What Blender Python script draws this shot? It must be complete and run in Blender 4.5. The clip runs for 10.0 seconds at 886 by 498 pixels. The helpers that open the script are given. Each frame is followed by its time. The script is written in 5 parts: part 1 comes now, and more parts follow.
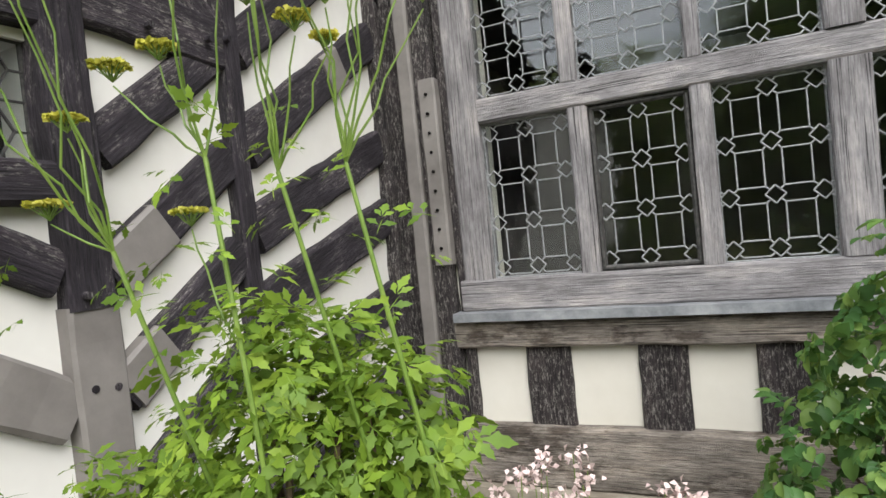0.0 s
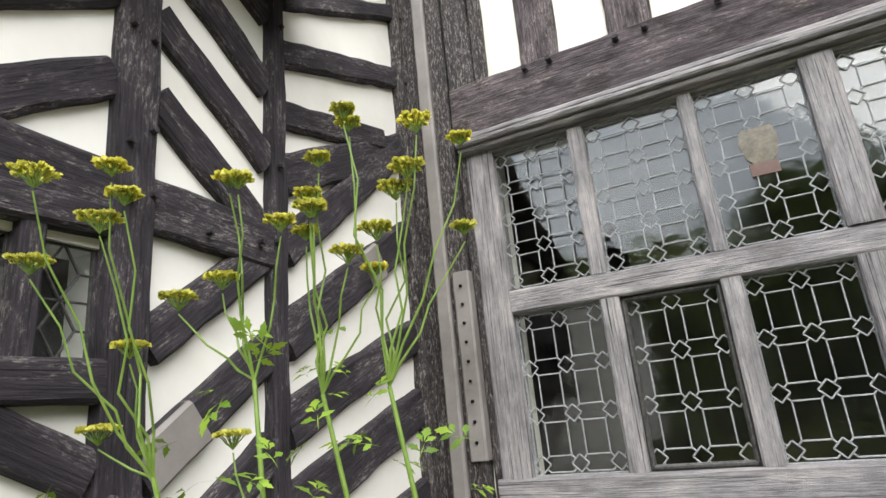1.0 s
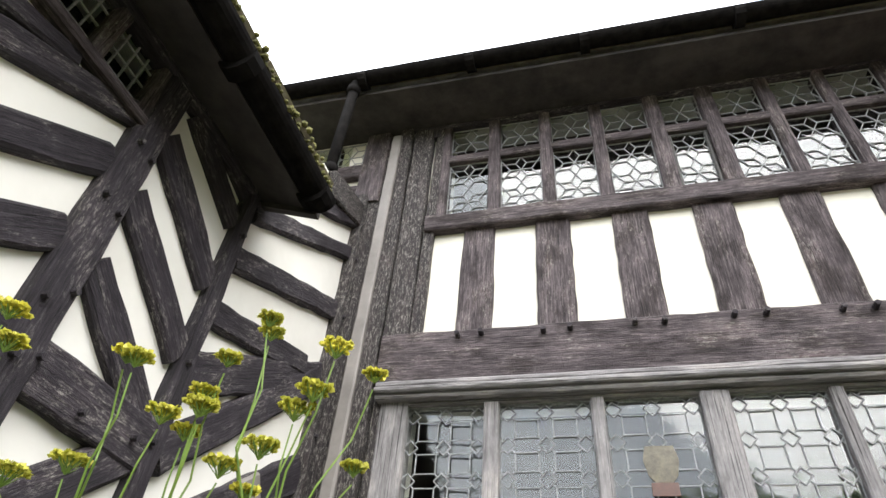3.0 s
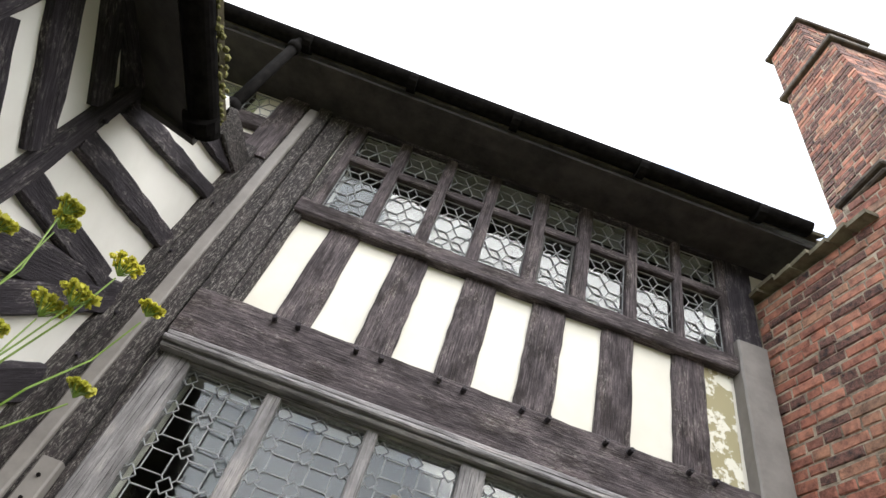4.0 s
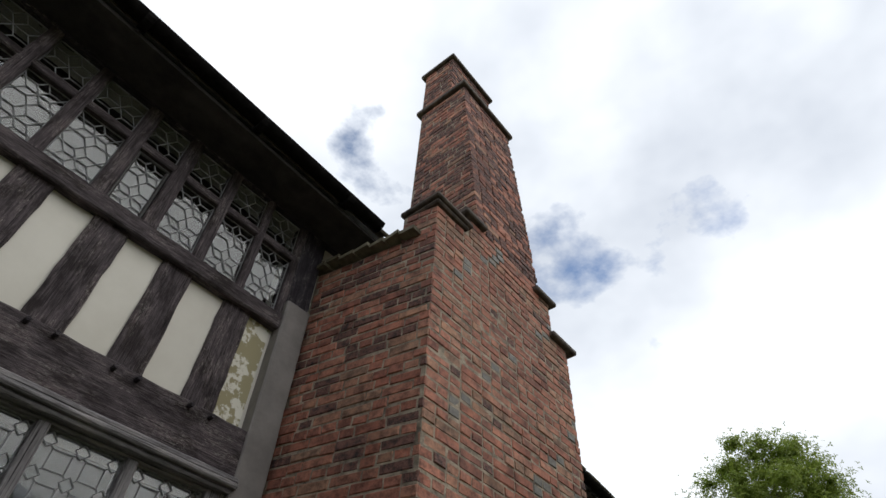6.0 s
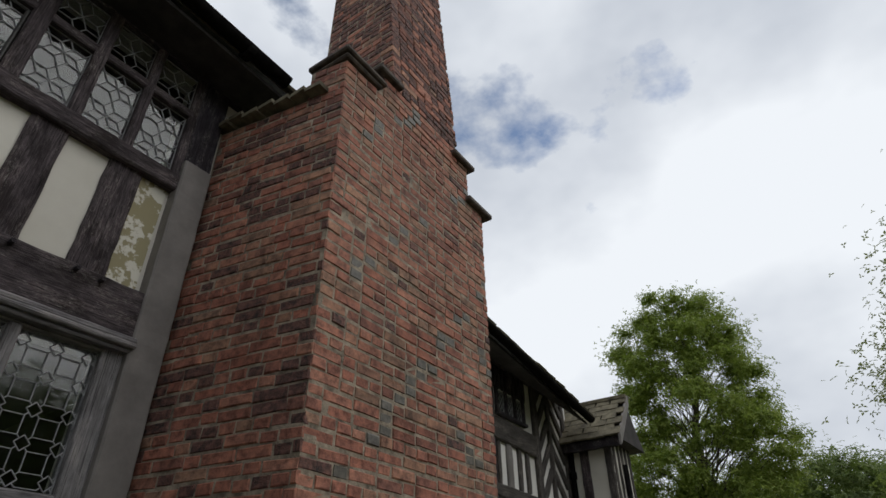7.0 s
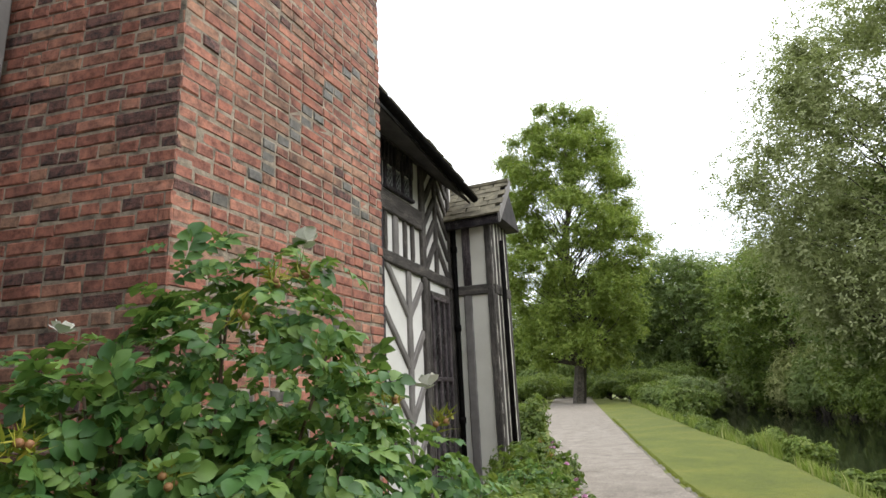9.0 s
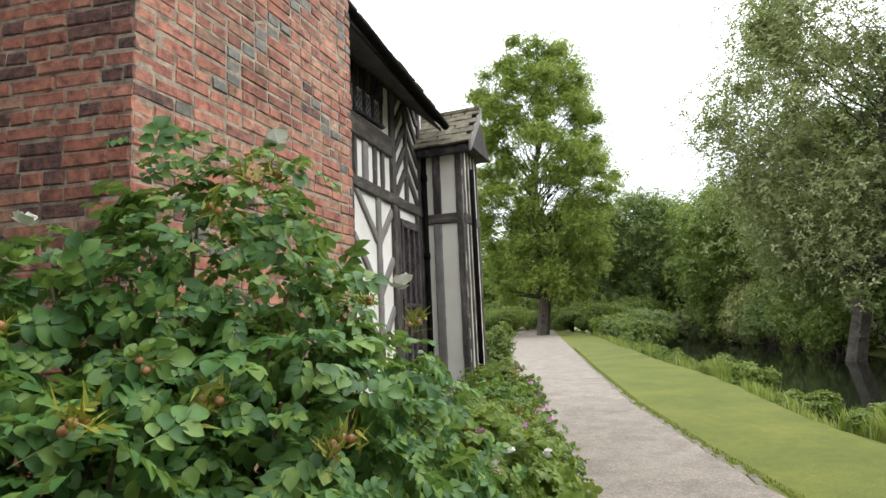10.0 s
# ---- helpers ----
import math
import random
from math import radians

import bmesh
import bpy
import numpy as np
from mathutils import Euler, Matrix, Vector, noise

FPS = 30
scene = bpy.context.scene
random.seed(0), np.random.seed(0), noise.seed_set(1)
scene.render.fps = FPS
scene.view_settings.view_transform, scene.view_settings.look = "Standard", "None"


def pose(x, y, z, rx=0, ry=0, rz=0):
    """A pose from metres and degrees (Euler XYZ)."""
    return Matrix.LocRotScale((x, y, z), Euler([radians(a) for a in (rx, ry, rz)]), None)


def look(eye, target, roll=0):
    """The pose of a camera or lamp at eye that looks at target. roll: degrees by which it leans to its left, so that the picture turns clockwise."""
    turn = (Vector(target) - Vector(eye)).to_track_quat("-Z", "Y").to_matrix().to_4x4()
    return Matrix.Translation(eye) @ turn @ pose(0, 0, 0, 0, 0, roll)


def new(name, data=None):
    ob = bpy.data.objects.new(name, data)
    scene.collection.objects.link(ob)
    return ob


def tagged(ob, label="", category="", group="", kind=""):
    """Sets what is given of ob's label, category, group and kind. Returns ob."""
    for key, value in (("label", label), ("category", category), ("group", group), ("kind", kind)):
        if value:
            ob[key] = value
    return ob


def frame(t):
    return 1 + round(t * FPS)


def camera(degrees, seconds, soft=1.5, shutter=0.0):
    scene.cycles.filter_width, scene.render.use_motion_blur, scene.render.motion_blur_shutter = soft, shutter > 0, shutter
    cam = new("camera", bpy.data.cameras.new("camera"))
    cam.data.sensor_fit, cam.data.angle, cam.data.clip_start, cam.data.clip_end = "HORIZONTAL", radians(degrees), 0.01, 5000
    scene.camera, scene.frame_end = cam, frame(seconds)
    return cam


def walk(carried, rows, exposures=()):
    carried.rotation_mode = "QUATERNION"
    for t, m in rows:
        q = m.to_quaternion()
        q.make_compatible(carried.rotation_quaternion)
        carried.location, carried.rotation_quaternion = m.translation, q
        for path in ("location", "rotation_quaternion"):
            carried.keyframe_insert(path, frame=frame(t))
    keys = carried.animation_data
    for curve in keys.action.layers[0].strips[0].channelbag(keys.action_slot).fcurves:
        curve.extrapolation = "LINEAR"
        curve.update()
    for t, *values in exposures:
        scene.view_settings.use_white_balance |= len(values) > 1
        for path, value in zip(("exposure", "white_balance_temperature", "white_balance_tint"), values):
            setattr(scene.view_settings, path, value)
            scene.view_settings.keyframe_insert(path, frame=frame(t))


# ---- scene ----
cam = camera(74.9, 10.0)
PATH = [
    (0, (1.428, -2.615, 1.773), (0.612, -0.79, 1.718), -5.9),
    (0.5, (1.428, -2.634, 1.767), (0.582, -0.843, 2.045), -5.6),
    (1, (1.431, -2.635, 1.819), (0.604, -0.903, 2.38), -5.6),
    (1.5, (1.435, -2.635, 1.815), (0.689, -1.001, 2.695), -5.1),
    (2, (1.445, -2.659, 1.838), (0.795, -1.093, 2.899), -5.3),
    (2.2, (1.44, -2.65, 1.831), (0.811, -1.118, 2.953), -2.9),
    (3.3, (1.446, -2.638, 1.8), (1.104, -1.196, 3.143), 10.2),
    (3.5, (1.451, -2.646, 1.798), (1.203, -1.204, 3.161), 14.3),
    (4, (1.485, -2.651, 1.792), (1.472, -1.249, 3.219), 20.6),
    (4.5, (1.527, -2.726, 1.801), (1.794, -1.423, 3.295), 19.1),
    (5, (1.591, -2.834, 1.796), (2.134, -1.678, 3.335), 14.6),
    (5.5, (1.695, -2.957, 1.75), (2.48, -1.977, 3.308), 9.1),
    (5.7, (1.726, -3.0, 1.75), (2.613, -2.074, 3.285), 7.2),
    (6.8, (1.913, -3.197, 1.831), (3.245, -2.262, 2.994), -1.0),
    (7, (1.956, -3.225, 1.817), (3.343, -2.294, 2.918), -0.8),
    (7.5, (2.025, -3.241, 1.741), (3.545, -2.35, 2.687), -1.6),
    (8, (2.064, -3.216, 1.652), (3.686, -2.359, 2.449), -2.0),
    (8.5, (2.107, -3.157, 1.562), (3.818, -2.347, 2.205), -2.5),
    (9, (2.134, -3.141, 1.506), (3.917, -2.381, 1.998), -2.7),
    (9.5, (2.134, -3.121, 1.465), (3.963, -2.405, 1.845), -2.6),
    (10, (2.142, -3.114, 1.412), (4.002, -2.429, 1.682), -2.6),
]
EXPO = [(0.0, 2.1), (2.0, 2.5), (3.5, 2.3), (4.5, 1.65), (5.5, 0.7), (6.8, -0.1), (7.5, 0.05), (8.0, 0.4), (8.5, 0.9), (9.0, 1.35), (9.5, 1.45), (10.0, 1.6)]
walk(cam, [(t, look(eye, target, roll)) for t, eye, target, roll in PATH], EXPO)

# ---- world and sun ----
SUN_DIR = Vector((0.65, -0.75, 1.0)).normalized()
world = bpy.data.worlds.new("sky")
scene.world = world
world.use_nodes = True
wn, wl = world.node_tree.nodes, world.node_tree.links
wn.clear()
w_out = wn.new("ShaderNodeOutputWorld")
w_sky = wn.new("ShaderNodeTexSky")
w_sky.sky_type = "NISHITA"
w_sky.sun_disc = False
w_sky.sun_elevation = math.asin(SUN_DIR.z)
w_sky.sun_rotation = math.atan2(SUN_DIR.x, SUN_DIR.y)
w_blue = wn.new("ShaderNodeBackground")
w_blue.inputs["Strength"].default_value = 0.13
wl.new(w_sky.outputs["Color"], w_blue.inputs["Color"])
w_co = wn.new("ShaderNodeTexCoord")
w_big = wn.new("ShaderNodeTexNoise")
w_big.inputs["Scale"].default_value = 2.6
w_big.inputs["Detail"].default_value = 7
w_big.inputs["Roughness"].default_value = 0.55
w_map = wn.new("ShaderNodeMapping")
w_map.inputs["Location"].default_value = (0.35, 0.1, 0.6)
w_map.inputs["Scale"].default_value = (1, 1, 1.6)
wl.new(w_co.outputs["Generated"], w_map.inputs["Vector"])
wl.new(w_map.outputs["Vector"], w_big.inputs["Vector"])
w_cov = wn.new("ShaderNodeMapRange")
w_cov.inputs["From Min"].default_value = 0.295
w_cov.inputs["From Max"].default_value = 0.375
wl.new(w_big.outputs["Fac"], w_cov.inputs["Value"])
w_n2 = wn.new("ShaderNodeTexNoise")
w_n2.inputs["Scale"].default_value = 1.7
w_n2.inputs["Detail"].default_value = 5
wl.new(w_map.outputs["Vector"], w_n2.inputs["Vector"])
w_ramp = wn.new("ShaderNodeValToRGB")
w_ramp.color_ramp.elements[0].position = 0.36
w_ramp.color_ramp.elements[0].color = (0.58, 0.625, 0.7, 1)
w_ramp.color_ramp.elements[1].position = 0.56
w_ramp.color_ramp.elements[1].color = (0.93, 0.97, 1.02, 1)
wl.new(w_n2.outputs["Fac"], w_ramp.inputs["Fac"])
w_cloud = wn.new("ShaderNodeBackground")
w_cloud.inputs["Strength"].default_value = 1.0
wl.new(w_ramp.outputs["Color"], w_cloud.inputs["Color"])
w_mix = wn.new("ShaderNodeMixShader")
wl.new(w_cov.outputs["Result"], w_mix.inputs["Fac"])
wl.new(w_blue.outputs["Background"], w_mix.inputs[1])
wl.new(w_cloud.outputs["Background"], w_mix.inputs[2])
wl.new(w_mix.outputs["Shader"], w_out.inputs["Surface"])
sun = new("sun", bpy.data.lights.new("sun", "SUN"))
sun.data.energy = 1.15
sun.data.angle = radians(70)
sun.data.color = (1.0, 0.96, 0.9)
sun.matrix_world = look(SUN_DIR * 60, (0, 0, 0))


# ---- materials ----
class Mat:
    """A node material in the making: m.mat is the material, m.bsdf its surface."""

    def __init__(self, name, rough=0.7, metal=0.0):
        self.mat = bpy.data.materials.new(name)
        self.mat.use_nodes = True
        self.n, self.l = self.mat.node_tree.nodes, self.mat.node_tree.links
        self.bsdf = self.n["Principled BSDF"]
        self.bsdf.inputs["Roughness"].default_value = rough
        self.bsdf.inputs["Metallic"].default_value = metal
        self.co = self.n.new("ShaderNodeTexCoord")
        self.info = self.n.new("ShaderNodeObjectInfo")

    def coords(self, scale=(1, 1, 1), shift=True, world_space=False):
        mp = self.n.new("ShaderNodeMapping")
        mp.inputs["Scale"].default_value = scale
        if world_space:
            geo = self.n.new("ShaderNodeNewGeometry")
            self.l.new(geo.outputs["Position"], mp.inputs["Vector"])
        else:
            self.l.new(self.co.outputs["Object"], mp.inputs["Vector"])
        if shift:
            mul = self.n.new("ShaderNodeMath")
            mul.operation = "MULTIPLY"
            mul.inputs[1].default_value = 37.0
            self.l.new(self.info.outputs["Random"], mul.inputs[0])
            self.l.new(mul.outputs[0], mp.inputs["Location"])
        return mp.outputs["Vector"]

    def noise(self, vec, scale, detail=4, rough=0.55):
        t = self.n.new("ShaderNodeTexNoise")
        t.inputs["Scale"].default_value = scale
        t.inputs["Detail"].default_value = detail
        t.inputs["Roughness"].default_value = rough
        self.l.new(vec, t.inputs["Vector"])
        return t.outputs["Fac"]

    def ramp(self, fac, stops):
        r = self.n.new("ShaderNodeValToRGB")
        els = r.color_ramp.elements
        while len(els) < len(stops):
            els.new(0.5)
        for e, (p, c) in zip(els, stops):
            e.position = p
            e.color = (*c, 1) if len(c) == 3 else c
        self.l.new(fac, r.inputs["Fac"])
        return r.outputs["Color"]

    def mix(self, fac, a, b, mode="MIX"):
        m = self.n.new("ShaderNodeMix")
        m.data_type = "RGBA"
        m.blend_type = mode
        for sock, v in ((m.inputs[0], fac), (m.inputs[6], a), (m.inputs[7], b)):
            if isinstance(v, (int, float)):
                sock.default_value = v
            elif isinstance(v, tuple):
                sock.default_value = (*v, 1)
            else:
                self.l.new(v, sock)
        return m.outputs[2]

    def color(self, c):
        if isinstance(c, tuple):
            self.bsdf.inputs["Base Color"].default_value = (*c, 1)
        else:
            self.l.new(c, self.bsdf.inputs["Base Color"])
        return self

    def bump(self, fac, strength=0.3, dist=0.01):
        b = self.n.new("ShaderNodeBump")
        b.inputs["Strength"].default_value = strength
        b.inputs["Distance"].default_value = dist
        self.l.new(fac, b.inputs["Height"])
        self.l.new(b.outputs["Normal"], self.bsdf.inputs["Normal"])
        return self

    def random(self):
        return self.info.outputs["Random"]

    def island(self):
        geo = self.n.new("ShaderNodeNewGeometry")
        return geo.outputs["Random Per Island"]


def timber(name, dark, mid, light, worn, rough=0.75, blotch=1.0):
    """Weathered oak: grain runs along the local x axis; worn: how much bare grey wood shows through the stain."""
    m = Mat(name, rough)
    v = m.coords((1.6, 34, 34))
    m.bsdf.inputs["Specular IOR Level"].default_value = 0.3
    grain = m.noise(v, 4.0, 8, 0.75)
    patch = m.noise(m.coords((1.0, 3, 3)), 3.2, 7, 0.72)
    base = m.ramp(grain, [(0.3, dark), (0.5, mid), (0.7, light)])
    tone = m.ramp(patch, [(0.3, (0.5, 0.48, 0.48)), (0.5, (1.0, 1.0, 1.0)), (0.7, (1.75, 1.68, 1.6))])
    base = m.mix(1.0, base, tone, "MULTIPLY")
    if blotch < 1:
        stain = m.ramp(m.noise(m.coords((2.2, 5, 5)), 1.5, 6, 0.7), [(0.5, (1, 1, 1)), (0.6, (blotch, blotch * 0.93, blotch * 0.88))])
        base = m.mix(1.0, base, stain, "MULTIPLY")
    crack = m.ramp(m.noise(m.coords((0.7, 60, 60)), 3.0, 4, 0.6), [(0.36, (0.2, 0.2, 0.2)), (0.43, (1, 1, 1))])
    base = m.mix(1.0, base, crack, "MULTIPLY")
    fleck = m.ramp(m.noise(m.coords((6, 22, 22)), 5, 9, 0.85), [(0.52, (0, 0, 0)), (0.6, (1, 1, 1))])
    where = m.ramp(patch, [(0.66 - worn, (0, 0, 0)), (0.76 - worn, (1, 1, 1))])
    amount = m.mix(0.15, m.mix(1.0, fleck, where, "MULTIPLY"), (0, 0, 0))
    m.color(m.mix(amount, base, (0.32, 0.3, 0.275)))
    return m.bump(grain, 0.8, 0.018).mat


BLACK_OAK = timber("black_stained_oak", (0.0095, 0.0078, 0.0105), (0.03, 0.0245, 0.0315), (0.072, 0.061, 0.072), 0.17)
WORN_OAK = timber("worn_black_oak", (0.007, 0.0058, 0.0066), (0.027, 0.0215, 0.0235), (0.09, 0.076, 0.073), 0.34)
BROWN_OAK = timber("brown_grey_oak", (0.017, 0.0125, 0.0145), (0.074, 0.0585, 0.064), (0.19, 0.16, 0.164), 0.17, 0.75, 0.45)
FAR_OAK = timber("grey_brown_weathered_oak", (0.03, 0.026, 0.025), (0.075, 0.066, 0.06), (0.15, 0.135, 0.12), 0.12)
LIGHT_OAK = timber("bleached_split_oak", (0.12, 0.1, 0.085), (0.26, 0.228, 0.198), (0.4, 0.36, 0.32), 0.1, 0.8, 0.35)
GREY_OAK = timber("silver_grey_oak", (0.168, 0.159, 0.163), (0.268, 0.255, 0.26), (0.365, 0.349, 0.354), 0.1)


def plaster(name, low, high):
    m = Mat(name, 0.85)
    v = m.coords((1, 1, 1), shift=False, world_space=True)
    big = m.noise(v, 1.3, 5, 0.6)
    fine = m.noise(v, 38, 5, 0.6)
    col = m.ramp(big, [(0.3, low), (0.6, high)])
    spot = m.ramp(m.noise(v, 9, 6, 0.7), [(0.68, (0, 0, 0)), (0.76, (1, 1, 1))])
    m.color(m.mix(m.mix(0.35, (0, 0, 0), spot), col, (0.6, 0.56, 0.46)))
    return m.bump(fine, 0.12, 0.004).mat


def peeling():
    m = Mat("peeling_limewash", 0.85)
    v = m.coords((1, 1, 1), shift=False, world_space=True)
    flake = m.ramp(m.noise(v, 7, 7, 0.65), [(0.47, (0, 0, 0)), (0.5, (1, 1, 1))])
    m.color(m.mix(flake, (0.7, 0.67, 0.58), (0.33, 0.29, 0.17)))
    return m.bump(flake, 0.4, -0.004).mat


def brick():
    m = Mat("handmade_red_brick", 0.88)
    v = m.coords((1, 1, 1))
    tone = m.ramp(m.random(), [(0.0, (0.22, 0.1, 0.076)), (0.12, (0.27, 0.11, 0.079)), (0.32, (0.31, 0.124, 0.086)), (0.55, (0.35, 0.15, 0.105)), (0.75, (0.37, 0.175, 0.122)), (0.9, (0.34, 0.19, 0.128)), (1.0, (0.25, 0.152, 0.108))])
    weather = m.ramp(m.noise(m.coords((1, 1, 1), False, True), 1.1, 5, 0.6), [(0.36, (1.12, 1.11, 1.09)), (0.52, (0.95, 0.92, 0.9)), (0.68, (0.56, 0.52, 0.5))])
    grit = m.noise(v, 26, 6, 0.7)
    blot = m.ramp(m.noise(v, 17, 6, 0.72), [(0.36, (0.45, 0.43, 0.43)), (0.5, (0.92, 0.92, 0.92)), (0.64, (1.4, 1.33, 1.26))])
    c = m.mix(1.0, tone, weather, "MULTIPLY")
    c = m.mix(1.0, c, blot, "MULTIPLY")
    lime = m.ramp(m.noise(m.coords((1, 1, 1), False, True), 14, 6, 0.75), [(0.66, (0, 0, 0)), (0.74, (1, 1, 1))])
    m.color(m.mix(m.mix(0.5, (0, 0, 0), lime), c, (0.32, 0.29, 0.24)))
    chip = m.noise(v, 7, 6, 0.7)
    return m.bump(m.mix(0.5, grit, chip), 0.9, 0.012).mat


def brick_stuff():
    m = Mat("handmade_red_brick_far", 0.88)
    v = m.coords((1, 1, 1), False, True)
    tone = m.ramp(m.island(), [(0.0, (0.22, 0.1, 0.076)), (0.12, (0.27, 0.11, 0.079)), (0.32, (0.31, 0.124, 0.086)), (0.55, (0.35, 0.15, 0.105)), (0.75, (0.37, 0.175, 0.122)), (0.9, (0.34, 0.19, 0.128)), (1.0, (0.25, 0.152, 0.108))])
    weather = m.ramp(m.noise(v, 1.1, 5, 0.6), [(0.36, (1.12, 1.11, 1.09)), (0.52, (0.95, 0.92, 0.9)), (0.68, (0.56, 0.52, 0.5))])
    blot = m.ramp(m.noise(v, 11, 6, 0.75), [(0.36, (0.42, 0.42, 0.44)), (0.5, (0.92, 0.92, 0.92)), (0.64, (1.4, 1.33, 1.26))])
    tone = m.mix(1.0, tone, blot, "MULTIPLY")
    c = m.mix(1.0, tone, weather, "MULTIPLY")
    lime = m.ramp(m.noise(v, 14, 6, 0.75), [(0.66, (0, 0, 0)), (0.74, (1, 1, 1))])
    m.color(m.mix(m.mix(0.5, (0, 0, 0), lime), c, (0.32, 0.29, 0.24)))
    return m.bump(m.noise(v, 26, 6, 0.7), 0.5, 0.006).mat


def simple(name, c0, c1, scale=6, rough=0.7, metal=0.0, bump=0.2, dist=0.005, world_space=False, lo=0.35, hi=0.65):
    m = Mat(name, rough, metal)
    v = m.coords((1, 1, 1), not world_space, world_space)
    f = m.noise(v, scale, 7, 0.65)
    m.color(m.ramp(f, [(lo, c0), (hi, c1)]))
    if bump:
        m.bump(m.noise(v, scale * 4, 5, 0.65), bump, dist)
    return m.mat


PLASTER = plaster("cream_limewash", (0.6, 0.578, 0.535), (0.73, 0.714, 0.675))
TAN_PAINT = simple("faded_grey_brown_paint", (0.14, 0.127, 0.118), (0.215, 0.197, 0.184), 4, 0.6, 0, 0.3, 0.004)
CREAM = plaster("deep_cream_limewash", (0.57, 0.54, 0.47), (0.68, 0.652, 0.582))
PEELING = peeling()
BRICK = brick()
BRICK_FAR = brick_stuff()
BLUE_BRICK = simple("vitrified_blue_brick", (0.062, 0.056, 0.049), (0.15, 0.136, 0.115), 24, 0.6)
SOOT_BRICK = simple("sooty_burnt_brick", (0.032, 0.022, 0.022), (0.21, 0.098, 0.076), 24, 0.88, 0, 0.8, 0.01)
MORTAR = simple("lime_mortar", (0.1, 0.08, 0.06), (0.42, 0.35, 0.265), 9.0, 0.95, 0, 0.9, 0.01, True)
CAP_STONE = simple("lichened_cap_tile", (0.035, 0.028, 0.025), (0.12, 0.095, 0.075), 12, 0.9)
ROOF_TILE = simple("mossy_stone_tile", (0.07, 0.06, 0.04), (0.2, 0.175, 0.115), 7, 0.92, 0, 0.6, 0.01)
IRON = simple("black_cast_iron", (0.004, 0.0036, 0.0036), (0.012, 0.011, 0.0105), 18, 0.8, 0.0, 0.2)
IRON.node_tree.nodes["Principled BSDF"].inputs["Specular IOR Level"].default_value = 0.02
LEAD = simple("weathered_lead", (0.17, 0.175, 0.18), (0.33, 0.335, 0.34), 60, 0.6, 0.0, 0.1)
DULL_LEAD = simple("dull_dark_lead", (0.03, 0.03, 0.03), (0.09, 0.085, 0.08), 60, 0.55, 0.4, 0.1)
LEAD_SHEET = simple("lead_flashing", (0.16, 0.17, 0.185), (0.36, 0.37, 0.385), 8, 0.55, 0.4, 0.3)
STONE = simple("weathered_sandstone_plinth", (0.19, 0.165, 0.125), (0.36, 0.32, 0.26), 5, 0.9, 0, 0.5, 0.01)
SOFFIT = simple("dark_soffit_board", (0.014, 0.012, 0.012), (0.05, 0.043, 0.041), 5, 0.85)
# near-black that paints the darkness of a room without light
SHADE_BLACK = simple("painted_shade_black", (0.006, 0.006, 0.006), (0.014, 0.013, 0.012), 3, 0.95, 0, 0)
# interior plaster with the shade of the rooms put into its colour
ROOM_SHADE = simple("room_shade_plaster", (0.05, 0.045, 0.04), (0.09, 0.08, 0.07), 3, 0.9)


def glass(name, tint=(1, 1, 1)):
    """Old leaded glass: each quarry is set at its own slight angle, so that it mirrors another bit of sky."""
    m = Mat(name, 0.02)
    m.color(tint)
    m.bsdf.inputs["Transmission Weight"].default_value = 1.0
    m.bsdf.inputs["IOR"].default_value = 1.48
    return m.bump(m.noise(m.coords((1, 1, 1)), 9, 3, 0.5), 0.13, 0.01).mat


GLASS = glass("old_leaded_glass", (0.9, 0.95, 0.95))
AMBER = glass("amber_stained_glass", (0.75, 0.5, 0.2))


# ---- building blocks ----
def part(name, bm, material, parent=None, label="", m=None, smooth=False):
    """Links a bmesh as one mesh object under a thing or a part; m places it in the world."""
    me = bpy.data.meshes.new(name)
    bm.normal_update()
    bm.to_mesh(me)
    bm.free()
    if smooth:
        for p in me.polygons:
            p.use_smooth = True
    me.materials.append(material)
    ob = new(name, me)
    if m is not None:
        ob.matrix_world = m
    if parent is not None:
        ob.parent = parent
        ob.matrix_parent_inverse = Matrix.Translation(parent.location).inverted() if parent.type == "EMPTY" else parent.matrix_basis.inverted()
    if label:
        tagged(ob, label)
    return ob


def thing(name, label, category, at=(0, 0, 0), group="", kind=""):
    ob = new(name)
    ob.location = at
    return tagged(ob, label, category, group, kind)


def box(bm, lo, hi):
    """An upright box from corner to corner."""
    x0, y0, z0 = lo
    x1, y1, z1 = hi
    v = [bm.verts.new(p) for p in ((x0, y0, z0), (x1, y0, z0), (x1, y1, z0), (x0, y1, z0), (x0, y0, z1), (x1, y0, z1), (x1, y1, z1), (x0, y1, z1))]
    for f in ((3, 2, 1, 0), (4, 5, 6, 7), (0, 1, 5, 4), (1, 2, 6, 5), (2, 3, 7, 6), (3, 0, 4, 7)):
        bm.faces.new([v[i] for i in f])
    return v


def boxes(*pairs):
    bm = bmesh.new()
    for lo, hi in pairs:
        box(bm, lo, hi)
    return bm


